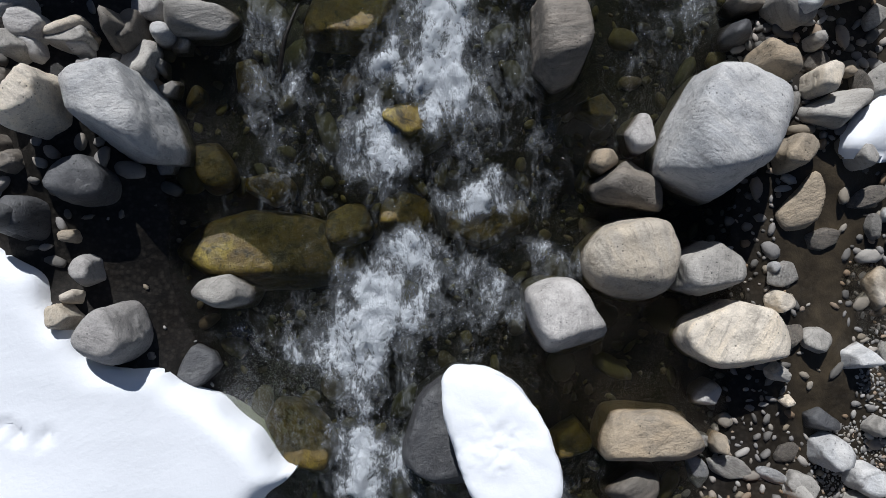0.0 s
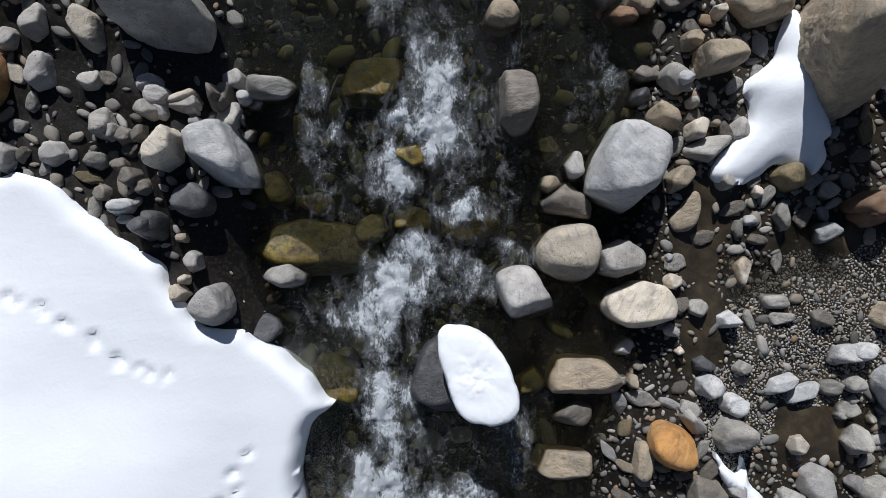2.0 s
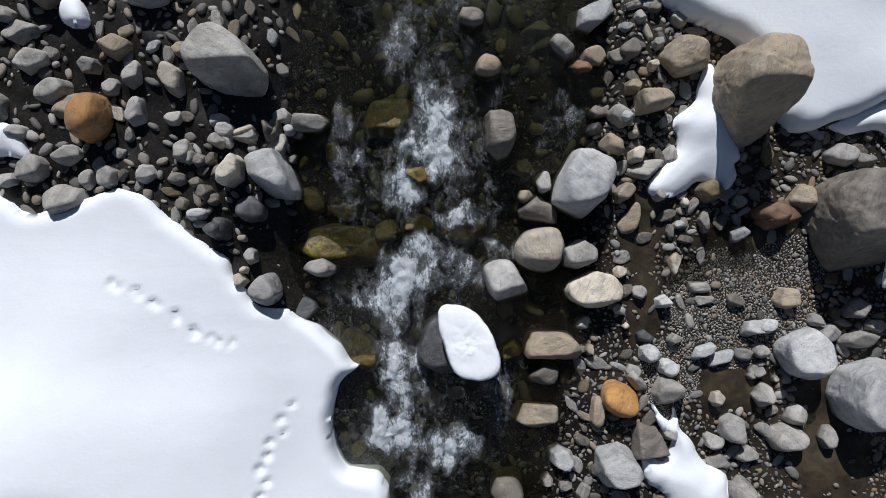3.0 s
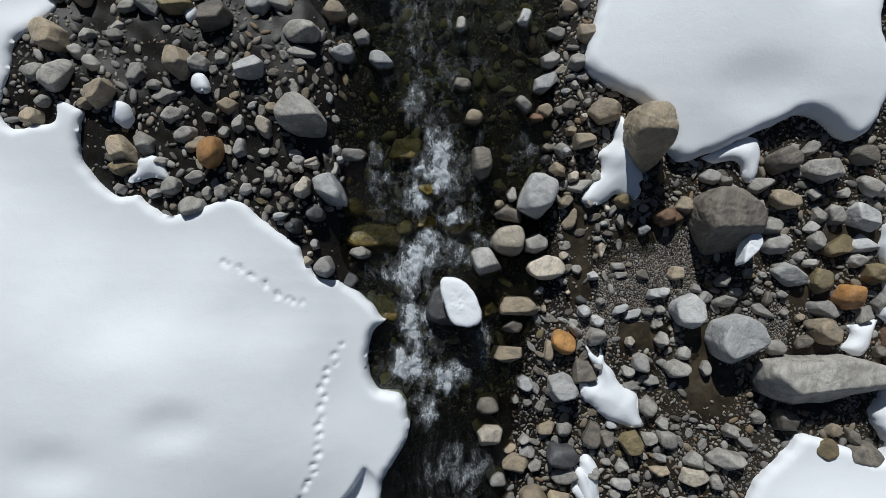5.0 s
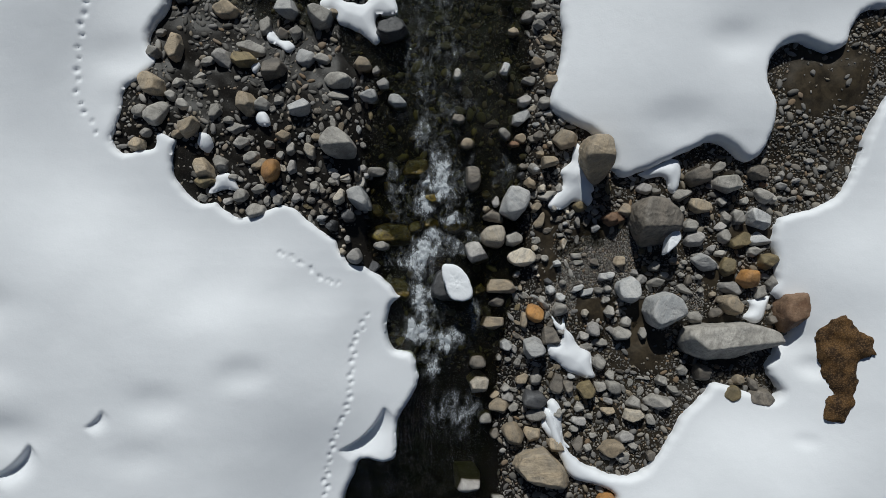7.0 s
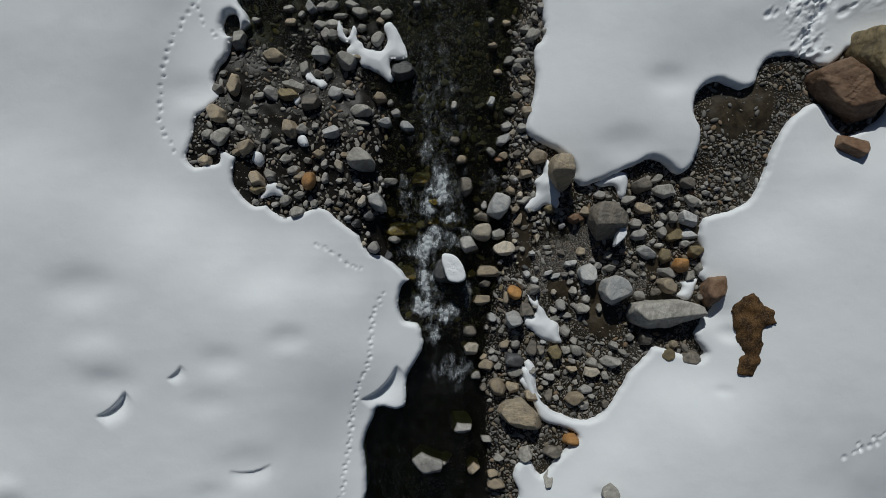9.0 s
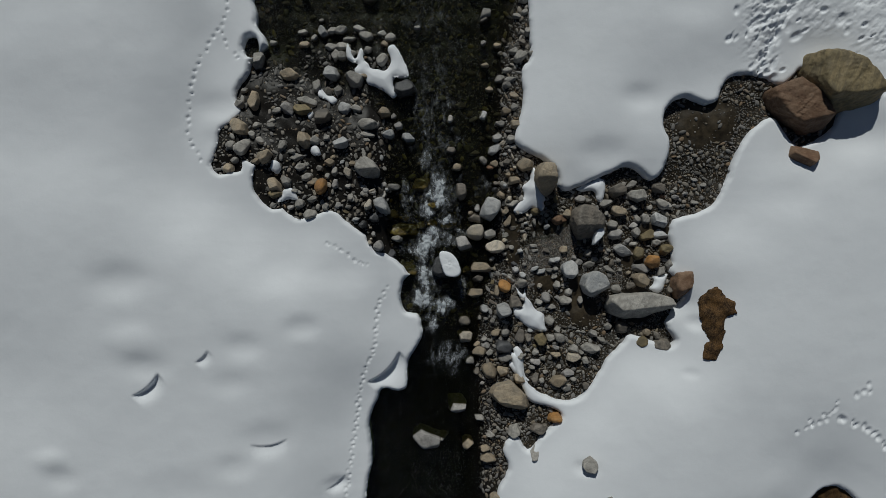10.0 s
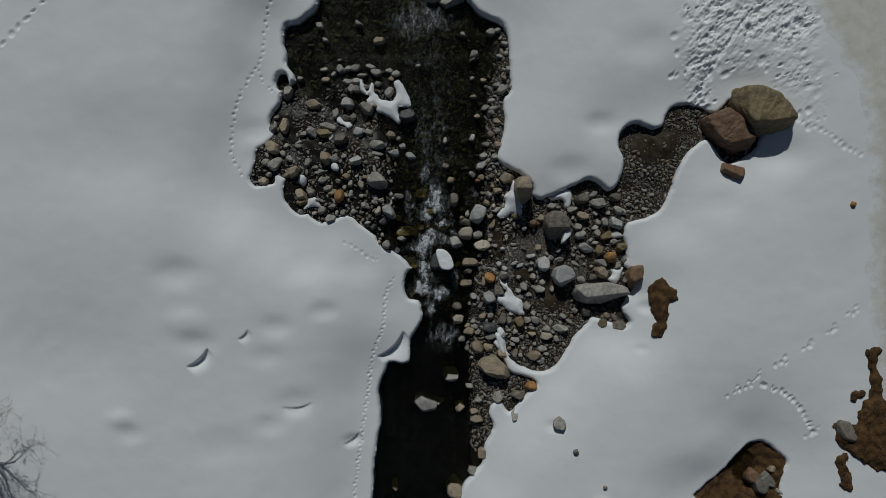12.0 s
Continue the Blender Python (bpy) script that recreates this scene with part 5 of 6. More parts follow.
rounded(3.29, -2.90, 0.24, 0.10, 0.10, 80, "grey")
rounded(2.86, -3.75, 0.56, 0.34, 0.25, 80, "dark")
rounded(3.14, -3.81, 0.41, 0.24, 0.18, 80, "dark")
rounded(3.57, -3.87, 0.56, 0.44, 0.33, -35, "olive")
rounded(3.20, -3.54, 0.23, 0.17, 0.13, -20, "light")
rounded(3.93, -3.81, 0.36, 0.22, 0.16, -40, "grey")
rounded(4.25, -3.81, 0.49, 0.32, 0.24, -50, "grey")
rounded(4.11, -4.14, 0.29, 0.17, 0.13, -20, "pale")
rounded(2.29, -4.14, 0.65, 0.46, 0.35, 0, "blue")
rounded(2.32, -4.51, 0.56, 0.29, 0.22, 10, "grey")
rounded(0.88, -3.23, 0.49, 0.41, 0.31, 20, "dark")
rounded(0.92, -3.77, 0.61, 0.51, 0.38, 0, "cream")
rounded(0.90, -4.17, 0.39, 0.16, 0.12, -10, "orange")
rounded(1.41, -4.29, 0.53, 0.27, 0.20, 15, "tan")
rounded(1.63, -4.11, 0.34, 0.22, 0.16, -10, "pale")
rounded(1.32, -4.05, 0.32, 0.16, 0.12, 30, "tan")
rounded(1.87, -3.23, 0.29, 0.17, 0.13, 80, "grey")
rounded(1.63, -3.14, 0.19, 0.17, 0.13, 0, "grey")
rounded(1.42, -3.11, 0.19, 0.17, 0.13, 90, "grey")
rounded(1.59, -3.87, 0.29, 0.19, 0.15, 20, "grey")
rounded(1.99, -3.63, 0.39, 0.22, 0.16, 30, "tan")
rounded(2.33, -3.63, 0.39, 0.32, 0.24, 60, "grey")
rounded(1.75, -4.98, 0.68, 0.51, 0.38, -60, "tan")
rounded(2.23, -5.00, 0.53, 0.34, 0.25, -25, "tan")
rounded(2.80, -5.26, 0.46, 0.36, 0.27, -50, "tan")
rounded(2.85, -4.44, 0.29, 0.27, 0.20, 0, "grey")
rounded(3.38, -4.66, 0.44, 0.24, 0.18, -20, "pale")
rounded(3.38, -4.32, 0.29, 0.23, 0.17, 30, "grey")
rounded(3.11, -4.25, 0.19, 0.15, 0.11, 0, "grey")
rounded(3.66, -4.54, 0.18, 0.16, 0.12, 0, "grey")
rounded(4.11, -4.39, 0.39, 0.19, 0.15, -10, "tan")
rounded(4.72, -4.48, 0.56, 0.34, 0.25, 5, "cream")
rounded(5.14, -4.60, 0.32, 0.24, 0.18, -60, "grey")
rounded(4.72, -4.17, 0.41, 0.29, 0.22, 10, "grey")
rounded(5.32, -4.15, 0.73, 0.34, 0.25, -5, "grey")
rounded(4.98, -4.31, 0.22, 0.17, 0.13, -40, "grey")
rounded(5.41, -3.63, 0.36, 0.29, 0.22, -40, "grey")
rounded(5.71, -3.87, 0.39, 0.12, 0.10, -30, "grey")
rounded(5.08, -3.59, 0.18, 0.12, 0.10, 0, "grey")
rounded(4.53, -5.05, 0.49, 0.29, 0.22, 10, "pale")
rounded(4.23, -4.84, 0.22, 0.19, 0.15, 0, "grey")
rounded(4.19, -5.32, 0.63, 0.41, 0.31, 20, "tan")
rounded(4.72, -5.26, 0.27, 0.17, 0.13, -20, "grey")
rounded(4.47, -5.57, 0.39, 0.21, 0.15, -20, "grey")
rounded(3.41, -5.26, 0.51, 0.15, 0.11, 85, "dark")
rounded(3.62, -5.32, 0.24, 0.17, 0.13, 80, "grey")
rounded(5.14, -5.48, 0.29, 0.21, 0.15, 80, "dark")
rounded(1.08, -4.66, 0.41, 0.27, 0.20, 30, "grey")
rounded(1.32, -5.02, 0.32, 0.19, 0.15, 80, "dark")
rounded(2.66, -4.80, 0.19, 0.12, 0.10, 20, "grey")
rounded(3.75, -5.02, 0.19, 0.15, 0.11, 20, "grey")
rounded(3.26, -4.84, 0.22, 0.17, 0.13, 0, "grey")
rounded(3.14, -5.02, 0.19, 0.15, 0.11, 40, "tan")
rounded(1.78, -4.35, 0.29, 0.22, 0.16, 40, "grey")
rounded(4.19, 0.36, 0.55, 0.31, 0.23, 20, "red")
rounded(4.42, 0.56, 0.40, 0.26, 0.20, 70, "tan")
rounded(6.12, 1.37, 0.71, 0.45, 0.34, 12, "dark")
rounded(6.81, 1.19, 0.76, 0.48, 0.36, -10, "grey")
rounded(6.60, 1.56, 0.43, 0.20, 0.15, 30, "grey")
rounded(7.49, 1.43, 0.52, 0.38, 0.29, -10, "dark")
rounded(4.87, 1.07, 0.45, 0.26, 0.20, 0, "pale")
rounded(5.15, 1.01, 0.29, 0.18, 0.13, -20, "grey")
rounded(5.73, 0.92, 0.48, 0.21, 0.16, 15, "grey")
rounded(6.18, 0.65, 0.57, 0.33, 0.25, -10, "tan")
rounded(5.78, 0.58, 0.21, 0.17, 0.12, 80, "grey")
rounded(6.00, 0.18, 0.43, 0.33, 0.25, 0, "grey")
rounded(6.10, -0.14, 0.50, 0.38, 0.29, 30, "pale")
rounded(6.84, 0.39, 0.45, 0.20, 0.15, -65, "grey")
rounded(7.11, 0.39, 0.45, 0.26, 0.20, -60, "grey")
rounded(7.57, 0.35, 0.71, 0.36, 0.27, -45, "light")
rounded(7.67, 0.89, 0.52, 0.31, 0.23, -30, "grey")
rounded(7.19, -0.18, 0.62, 0.30, 0.22, 28, "olive")
rounded(7.63, -0.18, 0.62, 0.21, 0.16, -5, "light")
rounded(6.80, -0.08, 0.38, 0.29, 0.21, 80, "grey")
rounded(7.49, -0.44, 0.36, 0.26, 0.20, 10, "grey")
rounded(6.72, 0.15, 0.33, 0.12, 0.10, 12, "pale")
rounded(6.36, -0.72, 0.74, 0.33, 0.25, -20, "light")
rounded(6.92, -0.80, 0.52, 0.39, 0.29, 80, "olive")
rounded(7.37, -1.10, 0.52, 0.48, 0.36, -50, "orange")
rounded(7.81, -0.68, 0.57, 0.38, 0.29, 18, "olive")
rounded(7.99, -1.25, 0.50, 0.21, 0.16, -80, "grey")
rounded(7.68, -1.44, 0.39, 0.25, 0.19, 70, "grey")
rounded(7.01, -1.33, 0.69, 0.26, 0.20, -15, "pale")
rounded(6.95, -1.63, 0.57, 0.30, 0.22, 0, "tan")
rounded(6.72, -0.48, 0.29, 0.14, 0.11, 20, "grey")
rounded(5.23, -1.20, 0.43, 0.24, 0.18, 15, "grey")
rounded(4.87, -1.11, 0.29, 0.26, 0.20, 0, "pale")
rounded(4.70, -0.95, 0.19, 0.17, 0.12, -60, "pale")
rounded(5.17, -0.80, 0.33, 0.26, 0.20, 50, "grey")
rounded(4.34, -0.68, 0.33, 0.23, 0.17, 40, "tan")
rounded(4.00, -1.05, 0.36, 0.19, 0.14, 20, "light")
rounded(5.88, -0.71, 0.18, 0.15, 0.12, 0, "grey")
rounded(5.61, -0.65, 0.20, 0.15, 0.12, 20, "grey")
rounded(5.82, -1.01, 0.20, 0.15, 0.12, -20, "grey")
rounded(6.01, -1.15, 0.33, 0.14, 0.11, 80, "dark")
rounded(5.94, -1.39, 0.50, 0.13, 0.10, -30, "grey")
rounded(6.30, -1.39, 0.19, 0.14, 0.11, 50, "grey")
rounded(6.24, -1.07, 0.19, 0.14, 0.11, 0, "grey")
rounded(6.59, -1.49, 0.21, 0.14, 0.11, 30, "tan")
rounded(5.47, -0.42, 0.19, 0.14, 0.11, 40, "pale")
rounded(8.11, 1.13, 0.30, 0.15, 0.12, -5, "pale")
rounded(8.04, 1.31, 0.25, 0.12, 0.10, 0, "grey")
rounded(7.67, 1.15, 0.24, 0.13, 0.10, -10, "red")
rounded(7.86, 0.83, 0.29, 0.23, 0.17, -60, "grey")
rounded(8.76, 1.71, 0.24, 0.14, 0.11, -20, "pale")
rounded(9.05, 1.53, 0.26, 0.12, 0.10, 0, "grey")
rounded(8.74, 0.94, 0.30, 0.12, 0.10, 0, "grey")
rounded(8.09, 1.41, 0.19, 0.12, 0.10, 60, "grey")
rounded(8.38, 0.83, 0.19, 0.12, 0.10, 0, "grey")
rounded(8.44, 1.25, 0.21, 0.12, 0.10, 10, "pale")
rounded(7.23, 2.02, 0.31, 0.24, 0.18, 0, "grey")
rounded(5.41, -1.01, 0.24, 0.17, 0.12, 0, "grey")
rounded(6.72, 0.77, 0.29, 0.19, 0.14, -30, "grey")
rounded(7.25, 0.77, 0.24, 0.17, 0.12, 20, "grey")
rounded(6.54, -0.36, 0.26, 0.14, 0.11, 30, "pale")
rounded(6.18, -0.54, 0.26, 0.12, 0.10, 10, "grey")
rounded(-5.22, 5.38, 0.73, 0.35, 0.26, -5, "tan")
rounded(-3.38, 6.37, 0.59, 0.24, 0.18, 5, "grey")
rounded(-3.61, 6.06, 0.42, 0.21, 0.16, 85, "grey")
rounded(-3.40, 6.02, 0.35, 0.31, 0.23, 0, "grey")
rounded(-3.43, 6.93, 0.49, 0.26, 0.20, 10, "grey")
rounded(-1.99, 5.89, 0.52, 0.31, 0.23, 60, "grey")
rounded(-1.92, 6.46, 0.31, 0.17, 0.13, 0, "tan")
rounded(-1.21, 4.90, 0.90, 0.59, 0.44, 10, "blue")
rounded(-3.73, 5.42, 0.66, 0.45, 0.34, -60, "light")
rounded(-2.95, 5.21, 0.80, 0.52, 0.39, -50, "grey")
rounded(-2.62, 5.33, 0.31, 0.26, 0.20, 0, "tan")
rounded(-4.25, 4.98, 0.52, 0.31, 0.23, 75, "grey")
rounded(-3.83, 4.81, 0.30, 0.23, 0.17, 0, "dark")
rounded(-3.52, 4.84, 0.38, 0.30, 0.22, 70, "grey")
rounded(-4.56, 4.43, 0.80, 0.30, 0.22, -15, "grey")
rounded(-6.39, 4.43, 0.73, 0.38, 0.29, 88, "tan")
rounded(-6.86, 4.32, 0.36, 0.30, 0.22, -20, "grey")
rounded(-6.74, 4.81, 0.28, 0.17, 0.13, 30, "grey")
rounded(-5.22, 4.15, 0.56, 0.35, 0.26, -60, "pale")
rounded(-4.72, 4.11, 0.73, 0.40, 0.30, -10, "olive")
rounded(-4.01, 3.87, 0.66, 0.49, 0.36, 30, "dark")
rounded(-3.28, 4.20, 0.52, 0.33, 0.25, 10, "light")
rounded(-2.89, 4.20, 0.43, 0.26, 0.20, -10, "grey")
rounded(-1.92, 4.08, 0.45, 0.36, 0.27, -40, "tan")
rounded(-2.48, 3.65, 0.73, 0.38, 0.29, 0, "grey")
rounded(-1.78, 3.33, 0.43, 0.36, 0.27, 0, "light")
rounded(-1.43, 3.63, 0.33, 0.30, 0.22, 0, "pale")
rounded(-1.10, 3.21, 0.56, 0.30, 0.22, -25, "light")
rounded(-2.48, 3.26, 0.56, 0.10, 0.10, -5, "grey")
rounded(-1.61, 3.94, 0.24, 0.19, 0.14, 80, "grey")
rounded(-6.82, 3.51, 0.70, 0.47, 0.35, -45, "tan")
rounded(-6.42, 3.26, 0.31, 0.24, 0.18, -60, "grey")
rounded(-6.74, 2.81, 0.76, 0.38, 0.29, 50, "grey")
rounded(-5.95, 2.52, 0.56, 0.43, 0.33, 20, "tan")
rounded(-6.28, 2.36, 0.31, 0.21, 0.16, 20, "tan")
rounded(-5.80, 3.58, 0.35, 0.23, 0.17, 0, "grey")
rounded(-5.78, 3.75, 0.30, 0.14, 0.10, 10, "grey")
rounded(-5.41, 2.88, 0.49, 0.21, 0.16, 70, "grey")
rounded(-5.08, 2.69, 0.31, 0.17, 0.13, 0, "grey")
rounded(-4.65, 3.07, 0.63, 0.43, 0.33, -75, "tan")
rounded(-4.27, 3.04, 0.40, 0.30, 0.22, 0, "grey")
rounded(-3.38, 2.97, 0.59, 0.42, 0.31, 15, "light")
rounded(-3.87, 3.14, 0.28, 0.21, 0.16, 30, "grey")
rounded(-4.91, 2.50, 0.52, 0.17, 0.13, 5, "grey")
rounded(-4.79, 2.17, 0.45, 0.24, 0.18, 15, "grey")
rounded(-3.78, 2.32, 0.40, 0.21, 0.16, 0, "tan")
rounded(-3.61, 2.01, 0.35, 0.17, 0.13, 75, "grey")
rounded(-3.17, 1.98, 0.47, 0.23, 0.17, -65, "cream")
rounded(-5.69, 1.54, 0.66, 0.42, 0.31, -60, "tan")
rounded(-5.29, 1.66, 0.56, 0.33, 0.25, -50, "grey")
rounded(-5.67, 1.23, 0.49, 0.26, 0.20, 0, "olive")
rounded(-4.56, 1.82, 0.43, 0.31, 0.23, 20, "grey")
rounded(-4.39, 1.65, 0.47, 0.23, 0.17, 30, "tan")
rounded(-3.61, 1.59, 0.38, 0.21, 0.16, 70, "pale")
rounded(-2.34, 1.32, 0.31, 0.17, 0.13, 0, "grey")
rounded(-2.56, 1.37, 0.26, 0.21, 0.16, 0, "pale")
rounded(-1.61, 1.51, 0.49, 0.24, 0.18, 5, "grey")
rounded(-1.95, 1.59, 0.26, 0.17, 0.13, 0, "pale")
rounded(-1.99, 1.23, 0.35, 0.21, 0.16, 75, "grey")
rounded(-4.48, 0.53, 0.56, 0.31, 0.23, 10, "grey")
rounded(-4.82, 0.90, 0.38, 0.30, 0.22, 40, "grey")
rounded(-4.39, 1.06, 0.33, 0.21, 0.16, 20, "grey")
rounded(-5.15, 0.78, 0.26, 0.17, 0.13, 0, "pale")
rounded(-5.74, 0.86, 0.26, 0.17, 0.13, 0, "grey")
rounded(-3.94, 0.81, 0.30, 0.23, 0.17, 80, "grey")
rounded(-3.52, 0.85, 0.30, 0.23, 0.17, 60, "pale")
rounded(-3.08, 1.13, 0.31, 0.23, 0.17, 70, "grey")
rounded(-4.20, 0.79, 0.26, 0.16, 0.12, 80, "grey")
rounded(-7.24, 2.10, 0.42, 0.35, 0.26, 0, "tan")
rounded(-7.00, 2.38, 0.31, 0.21, 0.16, 20, "grey")
rounded(-7.14, 2.90, 0.38, 0.24, 0.18, 40, "grey")
rounded(-6.13, 3.04, 0.35, 0.24, 0.18, -30, "grey")
rounded(-3.00, 2.29, 0.24, 0.17, 0.13, 0, "tan")
rounded(-4.13, 2.12, 0.28, 0.21, 0.16, 0, "grey")
rounded(-5.00, 1.33, 0.28, 0.21, 0.16, 0, "grey")
rounded(-3.17, 1.51, 0.24, 0.16, 0.12, 0, "grey")
rounded(-3.87, 1.86, 0.24, 0.17, 0.13, 60, "grey")
rounded(-6.30, 3.59, 0.35, 0.21, 0.16, 30, "grey")
rounded(-5.61, 4.11, 0.38, 0.21, 0.16, 20, "grey")

rounded(-4.93, 8.67, 0.48, 0.24, 0.18, -50, "grey")
rounded(-4.69, 8.10, 0.38, 0.19, 0.14, -40, "pale")
rounded(-5.34, 7.91, 0.29, 0.14, 0.12, 0, "grey")
rounded(-4.74, 6.86, 0.40, 0.19, 0.14, -5, "grey")
rounded(-4.65, 6.43, 0.33, 0.21, 0.16, 10, "tan")
rounded(-5.77, 6.48, 0.33, 0.19, 0.14, 0, "grey")
rounded(-5.29, 6.39, 0.21, 0.12, 0.12, 0, "grey")
rounded(-6.27, 5.86, 0.67, 0.38, 0.29, 75, "grey")
rounded(-2.43, 8.05, 0.62, 0.36, 0.27, 10, "tan")
rounded(-3.27, 8.81, 0.48, 0.19, 0.14, -30, "grey")
rounded(1.14, 8.33, 0.36, 0.21, 0.16, -40, "grey")
rounded(2.30, 8.40, 0.48, 0.33, 0.25, 0, "pale")
rounded(1.57, 7.47, 0.48, 0.26, 0.20, 40, "grey")
rounded(1.52, 7.28, 0.38, 0.19, 0.14, 20, "dark")
rounded(1.47, 6.76, 0.21, 0.14, 0.12, 0, "grey")
rounded(1.52, 6.48, 0.29, 0.19, 0.14, 70, "grey")
rounded(0.37, 3.86, 0.40, 0.24, 0.18, 75, "grey")
rounded(0.04, 3.69, 0.31, 0.12, 0.12, 25, "grey")
rounded(0.61, 2.19, 0.40, 0.29, 0.21, 0, "tan")
rounded(1.57, 5.71, 0.36, 0.24, 0.18, 0, "tan")
rounded(2.33, 5.52, 0.33, 0.19, 0.14, 0, "grey")
rounded(2.76, 5.95, 0.52, 0.33, 0.25, 40, "grey")
rounded(2.09, 5.24, 0.43, 0.24, 0.18, 20, "grey")
rounded(2.66, 7.38, 0.29, 0.19, 0.14, 0, "grey")
rounded(2.88, 7.90, 0.38, 0.21, 0.16, -10, "grey")
rounded(2.92, 7.50, 0.29, 0.21, 0.16, 30, "grey")
rounded(2.57, 4.64, 0.38, 0.19, 0.14, -20, "tan")
rounded(2.66, 3.62, 0.48, 0.33, 0.25, 10, "tan")
rounded(2.09, 3.69, 0.38, 0.24, 0.18, 0, "grey")
rounded(1.99, 3.21, 0.38, 0.29, 0.21, 20, "pale")
rounded(2.45, 3.14, 0.38, 0.33, 0.25, 60, "grey")
rounded(1.90, 2.81, 0.62, 0.29, 0.21, 40, "light")
rounded(1.52, 2.43, 0.38, 0.24, 0.18, -40, "grey")
rounded(2.28, 4.10, 0.33, 0.24, 0.18, 0, "tan")
rounded(2.57, 4.24, 0.29, 0.24, 0.18, 40, "grey")
rounded(1.73, 4.88, 0.29, 0.19, 0.14, 0, "tan")
rounded(3.18, 6.00, 0.38, 0.29, 0.21, -60, "grey")
rounded(-4.05, 6.86, 0.43, 0.29, 0.21, -60, "light")
rounded(-3.72, 6.91, 0.43, 0.21, 0.16, 20, "grey")
rounded(-2.79, 6.96, 0.48, 0.24, 0.18, -20, "grey")
rounded(-2.55, 6.72, 0.57, 0.29, 0.21, -30, "grey")
rounded(-3.15, 6.62, 0.52, 0.19, 0.14, 5, "grey")
rounded(-2.00, 6.81, 0.33, 0.19, 0.14, 0, "grey")
rounded(-3.74, 6.36, 0.52, 0.21, 0.16, 0, "grey")
rounded(-1.72, 6.67, 0.43, 0.24, 0.18, 10, "grey")
rounded(-4.34, 6.67, 0.29, 0.19, 0.14, 40, "grey")
rounded(-4.10, 7.27, 0.24, 0.14, 0.12, 0, "grey")
rounded(-4.70, 6.43, 0.38, 0.21, 0.16, 10, "tan")
rounded(-2.48, 6.24, 0.33, 0.24, 0.18, 30, "grey")
rounded(-3.03, 6.15, 0.29, 0.21, 0.16, 0, "grey")
rounded(16.80, -8.24, 1.17, 0.70, 0.42, -60, "dark")
rounded(14.00, -10.57, 0.84, 0.51, 0.31, -40, "grey")
rounded(13.37, -10.41, 0.61, 0.70, 0.42, 10, "red")
rounded(14.54, -10.99, 0.47, 0.28, 0.17, 0, "grey")
rounded(14.19, -10.06, 0.37, 0.28, 0.17, 20, "tan")


# ---- loose stones too many to count ----
# quiet dark water with no loose stones: x0, y0, x1, y1
STILL = [(-2.4, -1.0, -1.1, 0.35), (-1.8, 0.3, 0.9, 2.0), (0.9, -1.9, 1.75, 1.3), (1.75, -1.1, 2.2, 0.3)]


